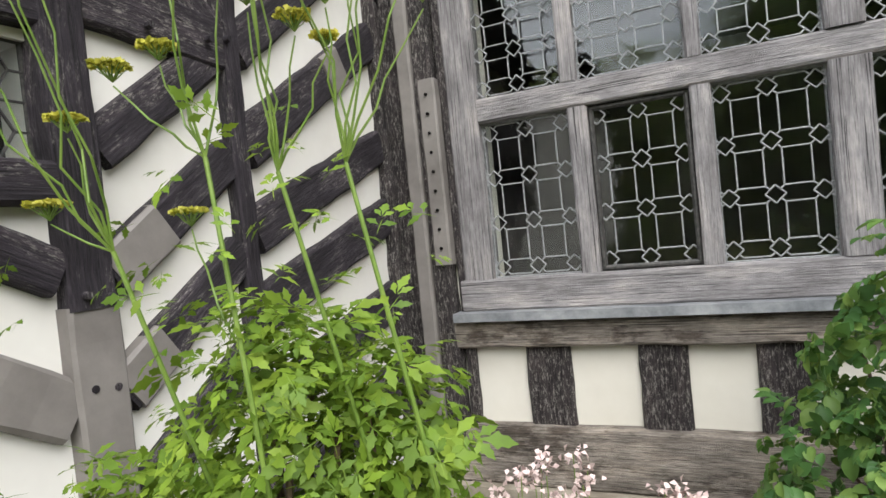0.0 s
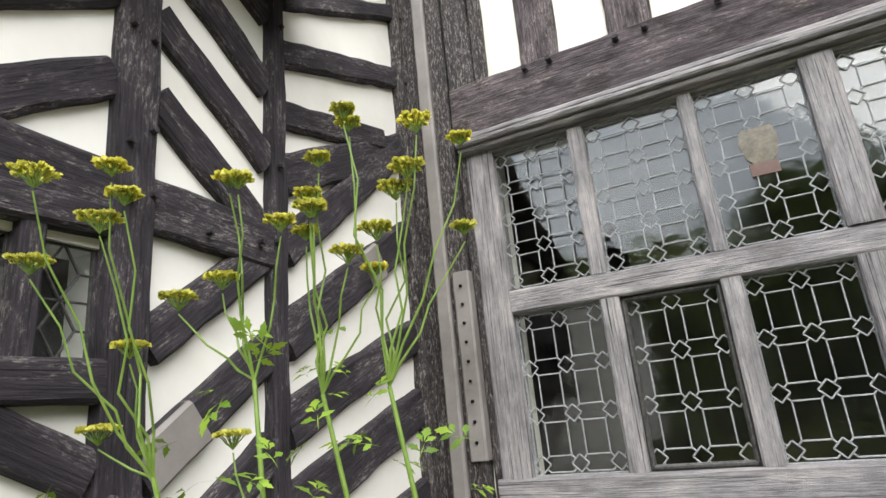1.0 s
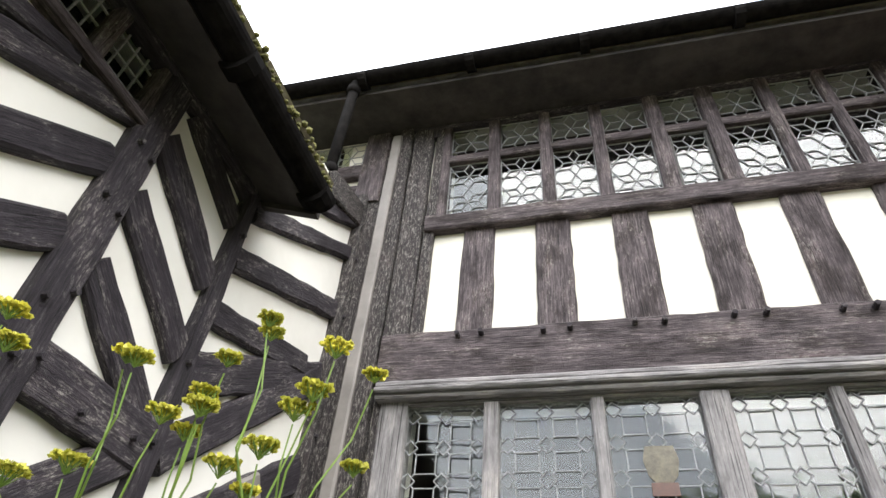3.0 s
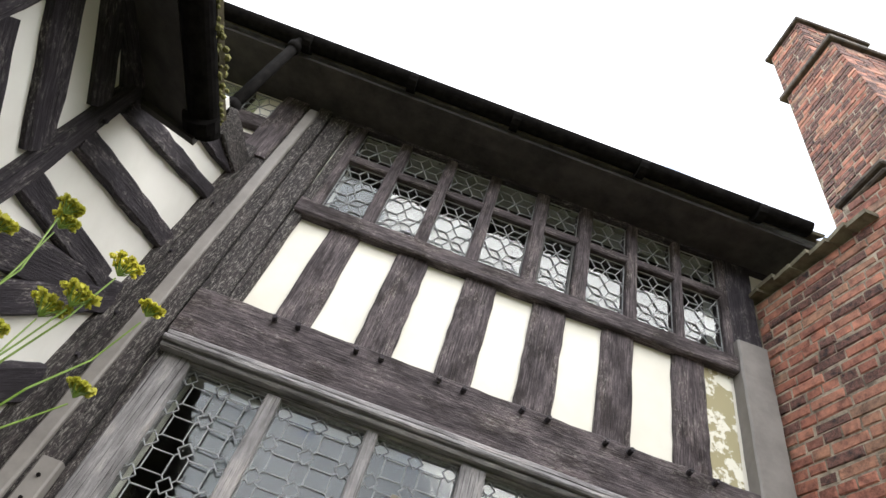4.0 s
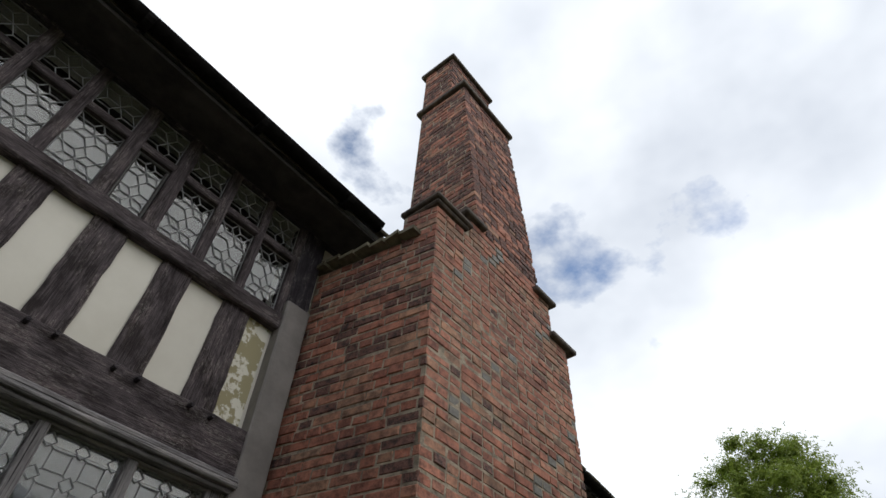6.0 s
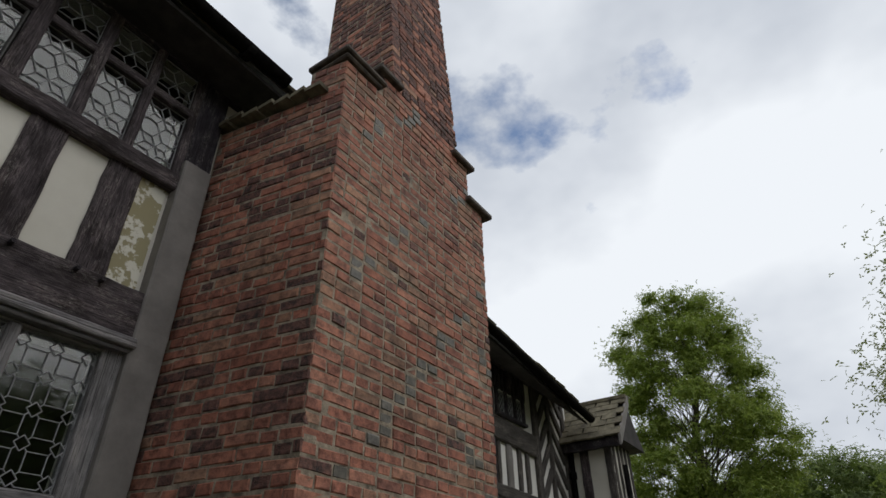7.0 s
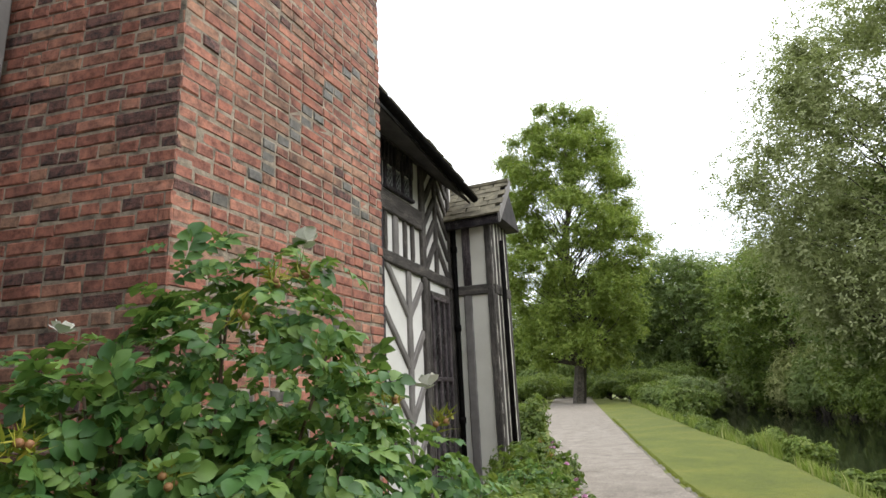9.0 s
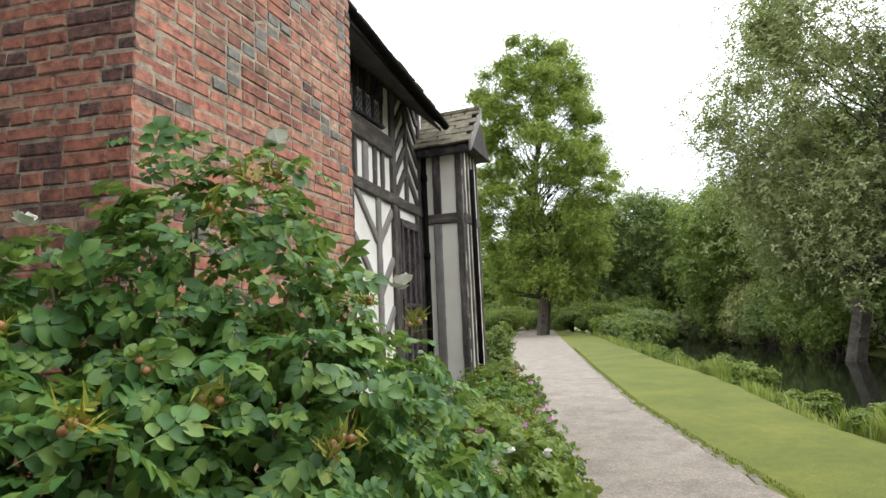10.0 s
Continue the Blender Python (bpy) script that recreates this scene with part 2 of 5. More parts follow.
def hewn(length, width, depth, rng, rough=0.006, w1=None, chamfer=0.008, cell=0.09):
    """A rough-hewn timber along local x from 0 to length; y is its width, z its depth from 0 outwards."""
    bm = bmesh.new()
    n = max(2, int(length / cell))
    w1 = width if w1 is None else w1
    rings = []
    for i in range(n + 1):
        s = i / n
        w = (width + (w1 - width) * s) / 2
        a = w + rng.uniform(-rough, rough) * 0.55
        b = w + rng.uniform(-rough, rough) * 0.55
        d = depth + rng.uniform(-rough, rough) * 0.5
        c = chamfer + rng.uniform(0, rough)
        x = s * length
        rings.append([bm.verts.new(p) for p in ((x, -b, 0), (x, -b, d - c), (x, -b + c, d), (x, a - c, d), (x, a, d - c), (x, a, 0))])
    for r0, r1 in zip(rings, rings[1:]):
        for k in range(6):
            bm.faces.new((r0[k], r1[k], r1[(k + 1) % 6], r0[(k + 1) % 6]))
    bm.faces.new(rings[0])
    bm.faces.new(rings[-1][::-1])
    return bm


def wall_frame(origin, along, out):
    """Maps wall coordinates (u along, v up) to the world, with the normal pointing out."""
    a, o = Vector(along), Vector(out)
    return Vector(origin), a, Vector((0, 0, 1)), o


def beam(wall, name, p0, p1, width, depth, mat, parent, rng, label="", w1=None, back=0.02, rough=0.006):
    """A timber on a wall from (u, v) to (u, v): standing depth proud of it, sunk back into it."""
    o, a, up, out = wall
    q0 = o + a * p0[0] + up * p0[1]
    q1 = o + a * p1[0] + up * p1[1]
    d = (q1 - q0)
    ln = d.length
    d.normalize()
    side = out.cross(d)
    m = Matrix.Identity(4)
    for i, col in enumerate((d, side, out)):
        for r in range(3):
            m[r][i] = col[r]
    m.translation = q0 - out * back
    return part(name, hewn(ln, width, depth + back, rng, rough, w1), mat, parent, label, m)


rng = random.Random(7)
MAIN = wall_frame((0, 0, 0), (1, 0, 0), (0, -1, 0))     # u = x
LEFT = wall_frame((0, 0, 0), (0, 1, 0), (1, 0, 0))      # u = y
FAR = wall_frame((0, -0.23, 0), (1, 0, 0), (0, -1, 0))
PORCH = wall_frame((9.2, 0, 0), (0, 1, 0), (-1, 0, 0))


def ground_z(x):
    return 0.05 + 0.012 * min(max(x, -20), 62)


# ---- ground, path, water ----
def path_left(x):
    return float(np.interp(x, (-8, 7.28, 11.55, 31, 65), (-6.6, -2.14, -0.9, 4.17, 11.5)))


def path_right(x):
    return float(np.interp(x, (-8, 7.05, 8.47, 11.4, 17.2, 65), (-8.2, -3.75, -3.32, -2.56, -1.36, 8.0)))


def bank_y(x):
    return float(np.interp(x, (-60, -8, 4, 9.5, 13.7, 27, 65), (-28, -10.5, -6.5, -4.8, -4.19, -1.45, 5.5))) + 0.05 * math.sin(x * 0.7)


def afar(x, y):
    """Far plan coordinates, taken along the path, turned into the plan of the house."""
    c, w = math.cos(radians(6.5)), math.sin(radians(6.5))
    return 2.2 + c * (x - 1.8) - w * (y + 2.8), -3.05 + w * (x - 1.8) + c * (y + 2.8)


def relief(x, y):
    """Height of the ground: level lawn, then a bank down to the river bed and up again on the far side."""
    b = bank_y(x)
    z = ground_z(x)
    if y < b:
        d = b - y
        if d < 1.6:
            z -= 1.1 * (d / 1.6)
        elif d < 9:
            z -= 1.1 + 0.5 * math.sin(math.pi * (d - 1.6) / 7.4)
        elif d < 14:
            z -= 1.1 - 1.7 * (d - 9) / 5
        else:
            z += 0.6
    return z


def axis(*spans):
    out = []
    for a, b, step in spans:
        n = max(1, round((b - a) / step))
        out += [a + (b - a) * i / n for i in range(n)]
    return out + [spans[-1][1]]


def sheet(xs, ys, height):
    bm = bmesh.new()
    g = [[bm.verts.new((x, y, height(x, y))) for y in ys] for x in xs]
    for i in range(len(xs) - 1):
        for j in range(len(ys) - 1):
            bm.faces.new((g[i][j], g[i + 1][j], g[i + 1][j + 1], g[i][j + 1]))
    return bm


def strip(xs, left, right, n, lift, wob=0.0):
    bm = bmesh.new()
    rows = []
    for x in xs:
        a, b = right(x) + wob * noise.noise((x * 1.7, 3, 0)), left(x) + wob * noise.noise((x * 1.7, 9, 0))
        rows.append([bm.verts.new((x, a + (b - a) * j / n, max(ground_z(x), relief(x, a + (b - a) * j / n)) + lift)) for j in range(n + 1)])
    for r0, r1 in zip(rows, rows[1:]):
        for j in range(n):
            bm.faces.new((r0[j], r1[j], r1[j + 1], r0[j + 1]))
    return bm


EARTH = simple("dark_bed_soil", (0.03, 0.024, 0.016), (0.085, 0.066, 0.042), 5, 0.95, 0, 0.7, 0.02, True)


def lawn_material():
    m = Mat("mown_lawn", 0.9)
    v = m.coords((1, 1, 1), False, True)
    patch = m.ramp(m.noise(v, 0.9, 5, 0.6), [(0.32, (0.088, 0.11, 0.008)), (0.5, (0.112, 0.132, 0.01)), (0.68, (0.15, 0.158, 0.016))])
    blade = m.ramp(m.noise(m.coords((90, 90, 60), False, True), 1.0, 3, 0.7), [(0.3, (0.6, 0.6, 0.6)), (0.7, (1.2, 1.2, 1.2))])
    clump = m.ramp(m.noise(v, 7.0, 6, 0.75), [(0.35, (0.82, 0.84, 0.8)), (0.65, (1.15, 1.12, 1.1))])
    m.color(m.mix(1.0, m.mix(1.0, patch, blade, "MULTIPLY"), clump, "MULTIPLY"))
    return m.bump(m.noise(v, 70, 4, 0.7), 0.6, 0.02).mat


def path_material():
    m = Mat("worn_gravel_path", 0.95)
    v = m.coords((1, 1, 1), False, True)
    big = m.ramp(m.noise(v, 2.6, 9, 0.75), [(0.3, (0.16, 0.135, 0.108)), (0.5, (0.24, 0.205, 0.168)), (0.7, (0.31, 0.268, 0.225))])
    pebble = m.ramp(m.noise(v, 45, 6, 0.8), [(0.35, (0.55, 0.55, 0.55)), (0.5, (1.0, 1.0, 1.0)), (0.68, (1.4, 1.38, 1.35))])
    m.color(m.mix(1.0, big, pebble, "MULTIPLY"))
    return m.bump(m.noise(v, 60, 6, 0.8), 0.9, 0.012).mat


def water_material():
    m = Mat("dark_still_water", 0.06)
    m.color((0.012, 0.013, 0.009))
    v = m.coords((1, 1, 1), False, True)
    return m.bump(m.noise(v, 3.5, 3, 0.5), 0.05, 0.02).mat


LAWN, PATH_GRAVEL, WATER = lawn_material(), path_material(), water_material()
gx = axis((-900, -60, 120), (-60, -8, 6), (-8, 40, 0.5), (40, 100, 4), (100, 1200, 150))
gy = axis((-900, -60, 120), (-60, -24, 4), (-24, -8, 1.0), (-8, 3, 0.25), (3, 40, 6), (40, 900, 120))
part("ground", sheet(gx, gy, relief), LAWN)
tagged(bpy.data.objects["ground"], "mown green lawn falling to a river bank", "ground", kind="structure")
bed = part("planting_bed", strip(axis((-8, 16, 0.25)), lambda x: 0.0, lambda x: path_left(x) + 0.02, 8, 0.006, 0.05), EARTH)
tagged(bed, "dark soil bed at the foot of the house", "ground", kind="structure")
px = axis((-8, 30, 0.25), (30, 62, 1))
walkway = part("pavement", strip(px, path_left, path_right, 6, 0.012, 0.06), PATH_GRAVEL)
tagged(walkway, "pale worn gravel footpath with a broken edging", "path", kind="structure")
water = part("water", sheet(axis((-60, 5, 8), (5, 60, 3)), axis((-34, 5.0, 1.5)), lambda x, y: ground_z(x) - 0.82), WATER)
tagged(water, "dark still river water below the lawn bank", "river", kind="structure")

# ---- main wall ----
WIN = (0.50, 3.40, 1.50, 3.13)
CLE = (0.60, 3.43, 4.455, 5.36)
wall_main = part("wall_main", boxes(
    ((-0.2, 0, -0.6), (3.9, 0.2, WIN[2])),
    ((-0.2, 0, WIN[2]), (WIN[0], 0.2, WIN[3])),
    ((WIN[1], 0, WIN[2]), (3.9, 0.2, WIN[3])),
    ((-0.2, 0, WIN[3]), (3.9, 0.2, CLE[2])),
    ((-0.2, 0, CLE[2]), (CLE[0], 0.2, CLE[3])),
    ((CLE[1], 0, CLE[2]), (3.9, 0.2, CLE[3])),
    ((-0.2, 0.002, CLE[3]), (3.9, 0.2, 5.75)),
    ((-2.5, 0, 4.4), (-0.2, 0.2, 5.0)), ((-2.5, 0, 5.0), (-0.6, 0.2, 5.75)), ((-0.6, 0, 5.385), (-0.2, 0.2, 5.75))), CREAM)
tagged(wall_main, "cream plaster wall in a dark oak timber frame", "wall", kind="structure")


def mb(name, p0, p1, w, d, mat, label="", **k):
    return beam(MAIN, name, p0, p1, w, d, mat, wall_main, rng, label, **k)


# foot of the wall
part("plinth", boxes(((0.2, -0.12, -0.1), (3.88, -0.002, 0.56))), STONE, wall_main, "rough sandstone plinth")
mb("sill_beam", (0.28, 0.7), (3.88, 0.7), 0.28, 0.075, LIGHT_OAK, "split grey oak ground sill")
for a, b in ((0.635, 0.845), (1.137, 1.338), (1.59, 1.78), (2.05, 2.24), (2.51, 2.7), (2.97, 3.16)):
    mb("stud", ((a + b) / 2, 0.84), ((a + b) / 2, 1.21), b - a, 0.03, WORN_OAK)
mb("rail", (0.3, 1.275), (3.6, 1.275), 0.125, 0.07, LIGHT_OAK, "cracked brown rail under the window")
part("flashing", boxes(((0.33, -0.125, 1.345), (3.56, -0.002, 1.385))), LEAD_SHEET, wall_main, "grey lead flashing strip")
# above the window
mb("bressummer", (0.34, 3.37), (3.5, 3.36), 0.3, 0.085, BROWN_OAK, "wide weathered oak beam with pegs")
for z0, z1, d in ((3.125, 3.15, 0.1), (3.15, 3.18, 0.13), (3.18, 3.215, 0.115)):
    mb("moulding", (0.36, (z0 + z1) / 2), (3.48, (z0 + z1) / 2), z1 - z0, d, GREY_OAK, rough=0.003)
STUDS = ((0.74, 0.942), (1.192, 1.403), (1.645, 1.857), (2.1, 2.318), (2.56, 2.77), (3.02, 3.236))
for a, b in STUDS:
    mb("stud", ((a + b) / 2 + 0.0, 3.5), ((a + b) / 2 + 0.012, 4.33), b - a, 0.028, BROWN_OAK, rough=0.007)
part("infill_panel", boxes(((3.236, -0.006, 3.505), (3.43, -0.001, 4.31))), PEELING, wall_main, "peeling limewash panel showing tan plaster")
mb("rail", (0.5, 4.365), (3.46, 4.365), 0.13, 0.075, BROWN_OAK, "oak sill rail of the upper lights")
peg_x = []
for a, b in STUDS:
    peg_x += [a + 0.035, b - 0.04]
for x in peg_x:
    bm = bmesh.new()
    bmesh.ops.create_cone(bm, cap_ends=True, segments=7, radius1=0.016, radius2=0.013, depth=0.06)
    part("peg", bm, BLACK_OAK, wall_main, "", Matrix.Translation((x, -0.1, 3.47 + 0.006 * math.sin(x * 9))) @ pose(0, 0, 0, 90, 0, 0))
# posts by the corner
mb("post", (0.4, 3.43), (0.405, 5.4), 0.15, 0.06, WORN_OAK, "tall worn oak corner post")
mb("post", (0.51, 3.52), (0.54, 5.36), 0.07, 0.045, WORN_OAK)
mb("post", (0.27, 0.5), (0.27, 5.4), 0.1, 0.075, WORN_OAK)
mb("post", (0.085, 0.3), (0.085, 5.3), 0.13, 0.05, WORN_OAK, rough=0.012)
mb("post", (0.36, 0.5), (0.36, 3.4), 0.05, 0.04, WORN_OAK)
mb("cover_board", (0.18, 0.5), (0.205, 5.3), 0.075, 0.1, TAN_PAINT, "narrow grey cover board", rough=0.003)
mb("nailed_board", (0.292, 1.62), (0.292, 2.51), 0.088, 0.09, TAN_PAINT, "grey board with a line of nails", rough=0.003)
mb("post", (0.43, 5.28), (0.43, 5.42), 0.22, 0.05, BLACK_OAK)
# posts at the stack
mb("post", (3.585, 0.5), (3.555, 4.55), 0.21, 0.1, TAN_PAINT, "smooth grey-brown painted post beside the stack", rough=0.004)
mb("post", (3.56, 4.55), (3.56, 5.4), 0.22, 0.05, BLACK_OAK)
mb("plate", (0.3, 5.385), (3.85, 5.385), 0.05, 0.06, BLACK_OAK, "dark wall plate under the eaves")

# ---- wing wall ----
wall_wing = part("wall_wing", boxes(((-0.2, -9, -0.3), (0, -2.9, 3.66)), ((-0.2, -2.9, -0.3), (0, -1.72, 2.04)), ((-0.2, -2.9, 2.33), (0, -1.72, 3.35)), ((-0.2, -2.9, 3.64), (0, -1.7, 3.7)),
                                    ((-0.2, -1.72, -0.3), (0, -1.0, 3.68)), ((-0.2, -1.0, -0.3), (0, -0.6, 3.98)), ((-0.2, -0.6, -0.3), (0, 0, 4.45))), PLASTER)
tagged(wall_wing, "cream plaster wall with black herringbone oak bracing", "wall", kind="structure")


def lb(name, p0, p1, w, d, mat=None, label="", **k):
    return beam(LEFT, name, p0, p1, w, d, mat or BLACK_OAK, wall_wing, rng, label, **k)


lb("post", (-1.66, 0.0), (-1.664, 1.685), 0.135, 0.05, TAN_PAINT, "post with faded grey-brown paint below")
lb("post", (-1.66, 1.675), (-1.678, 3.66), 0.127, 0.055, None, "stout black oak post", rough=0.007)
lb("post", (-1.09, 0.0), (-1.085, 3.66), 0.08, 0.05, rough=0.008)
lb("post", (-0.06, 0.2), (-0.03, 4.7), 0.12, 0.06, WORN_OAK, "ragged worn oak corner post", rough=0.014)
lb("rail", (-2.9, 2.54), (-1.12, 2.465), 0.165, 0.045, None, "broad black oak rail")
# braces that rise towards the corner, below the rail and across the middle post
for p0, p1, w in (((-1.6, 2.08), (-1.13, 2.452), 0.127), ((-1.6, 1.746), (-1.12, 2.1), 0.135), ((-1.6, 1.438), (-1.12, 1.775), 0.135), ((-1.6, 1.13), (-1.12, 1.44), 0.135),
                  ((-1.05, 2.465), (-0.1, 3.262), 0.145), ((-1.05, 2.135), (-0.1, 2.756), 0.17), ((-1.05, 1.843), (-0.1, 2.232), 0.165), ((-1.05, 1.56), (-0.1, 1.89), 0.18), ((-1.05, 1.23), (-0.1, 1.48), 0.18), ((-1.05, 0.85), (-0.1, 1.12), 0.18)):
    lb("brace", p0, p1, w, 0.04, None, rough=0.009)
for p0, p1, w in (((-1.59, 1.753), (-1.42, 1.879), 0.14), ((-1.59, 1.446), (-1.45, 1.544), 0.14), ((-0.52, 2.48), (-0.4, 2.56), 0.175)):
    lb("brace", p0, p1, w, 0.046, TAN_PAINT, "brace end with faded grey-brown paint", rough=0.003)
for p0, p1, w in (((-1.05, 2.768), (-0.1, 3.26), 0.17), ((-1.05, 3.037), (-0.28, 3.236), 0.121), ((-1.05, 3.316), (-0.08, 3.716), 0.124), ((-1.04, 3.603), (-0.08, 4.162), 0.102), ((-0.75, 4.02), (-0.1, 4.42), 0.1)):
    lb("brace", p0, p1, w, 0.038, None, rough=0.009)
for p0, p1, w in (((-1.615, 3.427), (-1.12, 3.121), 0.135), ((-1.61, 3.135), (-1.12, 2.798), 0.125), ((-1.6, 2.84), (-1.15, 2.515), 0.13), ((-1.54, 3.651), (-1.12, 3.446), 0.108), ((-1.28, 3.66), (-1.11, 3.6), 0.05)):
    lb("brace", p0, p1, w, 0.038, None, rough=0.009)
for p0, p1, w in (((-2.5, 2.98), (-1.75, 3.378), 0.105), ((-2.5, 2.62), (-1.73, 3.154), 0.122), ((-2.4, 2.373), (-1.73, 2.846), 0.12), ((-2.9, 3.05), (-2.0, 3.32), 0.08)):
    lb("brace", p0, p1, w, 0.036, None, rough=0.009)
lb("rail", (-2.9, 1.975), (-1.72, 1.985), 0.106, 0.06, None, "black sill rail of the small window")
lb("rail", (-2.9, 2.37), (-1.72, 2.4), 0.09, 0.05, None, "black head rail of the small window")
lb("brace", (-2.3, 2.06), (-1.73, 1.767), 0.116, 0.045, None)
lb("brace", (-2.3, 1.8), (-1.73, 1.43), 0.148, 0.04, TAN_PAINT, "brace with faded grey-brown paint")
lb("plate", (-9, 3.655), (-1.1, 3.655), 0.05, 0.06, None, "black wall plate")

# ---- roofs and eaves ----
def slab(p, thick):
    """A board from four corner points, given thickness straight up."""
    bm = bmesh.new()
    lo = [bm.verts.new(q) for q in p]
    hi = [bm.verts.new((q[0], q[1], q[2] + thick)) for q in p]
    bm.faces.new(lo[::-1])
    bm.faces.new(hi)
    for i in range(4):
        j = (i + 1) % 4
        bm.faces.new((lo[i], lo[j], hi[j], hi[i]))
    return bm


def gutter(length, r=0.065):
    """A half-round gutter along local x, open at the top."""
    bm = bmesh.new()
    rings = []
    for x in (0, length):
        ring = []
        for rr in (r, r - 0.008):
            for k in range(13):
                a = math.pi + math.pi * k / 12
                ring.append(bm.verts.new((x, rr * math.cos(a), rr * math.sin(a))))
        rings.append(ring)
    a, b = rings
    for k in range(12):
        bm.faces.new((a[k], b[k], b[k + 1], a[k + 1]))
        bm.faces.new((a[13 + k], a[14 + k], b[14 + k], b[13 + k]))
    for k in (0, 12):
        bm.faces.new((a[k], a[13 + k], b[13 + k], b[k]))
    for ring in rings:
        for k in range(12):
            bm.faces.new((ring[k], ring[k + 1], ring[14 + k], ring[13 + k]))
    return bm


main_roof = thing("roof_main", "dark eaves and mossy stone slate roof", "roof", (1.5, -0.3, 5.6), kind="structure")
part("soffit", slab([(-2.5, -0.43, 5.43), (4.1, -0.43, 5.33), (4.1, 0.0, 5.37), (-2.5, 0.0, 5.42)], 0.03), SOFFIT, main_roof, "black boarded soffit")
part("roof_slope", slab([(-2.5, -0.44, 5.5), (4.2, -0.44, 5.4), (4.2, 3.0, 8.3), (-2.5, 3.0, 8.3)], 0.05), ROOF_TILE, main_roof)
main_gutter = thing("gutter", "black half-round cast iron gutter under the eaves", "gutter", (-2.5, -0.5, 5.55))
part("channel", gutter(6.34), IRON, main_gutter, "", Matrix.Translation((-2.5, -0.5, 5.548)) @ pose(0, 0, 0, 0, 0.9, 0))
wing_roof = thing("roof_wing", "low wing roof with dark boarded eaves", "roof", (0.2, -3, 3.4), kind="structure")
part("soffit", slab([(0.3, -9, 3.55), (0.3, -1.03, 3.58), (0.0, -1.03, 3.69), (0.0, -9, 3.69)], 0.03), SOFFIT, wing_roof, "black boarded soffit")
part("roof_slope", slab([(0.34, -9, 3.61), (0.34, -1.03, 3.64), (-3.0, -1.03, 6.1), (-3.0, -9, 6.1)], 0.05), ROOF_TILE, wing_roof)
part("verge_board", slab([(0.34, -1.03, 3.54), (0.34, -0.995, 3.54), (0.0, -0.995, 3.66), (0.0, -1.03, 3.66)], 0.15), SOFFIT, wing_roof)
wing_gutter = thing("gutter", "black cast iron gutter furred with moss and lichen", "gutter", (0.355, -9, 3.62))
part("channel", gutter(7.98), IRON, wing_gutter, "", Matrix.Translation((0.355, -9, 3.62)) @ pose(0, 0, 0, 0, 0, 90))

# ---- brick stack: cores, with the bricks laid on further down ----
SX0, SX1, SY = 3.88, 5.76, -1.11
SKEW = 0.185
LEAN = 0.075


def left_x(y):
    """The stack's near side runs slightly askew from the wall to its outer corner."""
    return SX0 - SKEW * (1 - y / SY)


def askew(lo, hi):
    """A core whose near side follows the skewed face."""
    bm = boxes((lo, hi))
    for v in bm.verts:
        if v.co.x < 4.0:
            v.co.x = left_x(v.co.y) + 0.006
    return bm


stack = thing("brick_stack", "tall stepped chimney stack of old red brick", "chimney stack", (4.8, -0.5, 0.1))
part("mortar_core", askew((SX0, SY + 0.004, -0.1), (SX1 - 0.006, 0.25, 5.04)), MORTAR, stack)
part("mortar_core", askew((SX0, SY + 0.006, 5.04), (4.22, -0.8, 5.328)), MORTAR, stack)
for lo, hi in (((4.22, SY + 0.006, 5.04), (5.53, 0.2, 5.436)), ((4.306, SY + 0.006, 5.328), (5.404, -0.2, 5.544))):
    part("mortar_core", boxes((lo, hi)), MORTAR, stack)
shaft = boxes(((4.426, SY + 0.008, 5.5), (5.364, -0.22, 8.352)))
for v in shaft.verts:
    if v.co.z > 6 and v.co.y < -0.5:
        v.co.y += LEAN * (8.352 - 5.5)
part("mortar_core", shaft, MORTAR, stack)
part("mortar_core", boxes(((4.436, -0.674, 8.352), (5.264, -0.2, 9.5))), MORTAR, stack)

tagged(bpy.data.objects["roof_main"], kind="structure")

# ---- inside the hall: walls coloured dark to stand in for indoor shade ----
room = thing("hall_interior", "room behind the windows with its shade painted on the walls", "room", (1.8, 1.5, 2), kind="structure")
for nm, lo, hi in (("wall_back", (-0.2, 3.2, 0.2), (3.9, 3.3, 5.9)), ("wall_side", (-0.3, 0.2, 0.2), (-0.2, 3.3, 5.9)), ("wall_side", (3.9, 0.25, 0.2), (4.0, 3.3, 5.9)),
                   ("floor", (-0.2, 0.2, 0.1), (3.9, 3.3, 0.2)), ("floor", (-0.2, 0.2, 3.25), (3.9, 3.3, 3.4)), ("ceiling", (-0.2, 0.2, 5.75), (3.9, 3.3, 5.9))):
    part(nm, boxes((lo, hi)), ROOM_SHADE, room)


# ---- leaded windows ----
def bar(bm, wall, p, q, w=0.0075, d=0.006, depth=0.0):
    """A lead came from p to q in wall coordinates, standing d out from depth behind the wall face."""
    o, a, up, out = wall
    A = o + a * p[0] + up * p[1] - out * depth
    B = o + a * q[0] + up * q[1] - out * depth
    t = B - A
    if t.length < 1e-4:
        return
    t.normalize()
    s = out.cross(t) * (w / 2)
    e = out * d
    v = [bm.verts.new(x) for x in (A - s, A + s, B + s, B - s, A - s * 0.6 + e, A + s * 0.6 + e, B + s * 0.6 + e, B - s * 0.6 + e)]
    for f in ((0, 1, 5, 4), (1, 2, 6, 5), (2, 3, 7, 6), (3, 0, 4, 7), (4, 5, 6, 7), (3, 2, 1, 0)):
        bm.faces.new([v[i] for i in f])


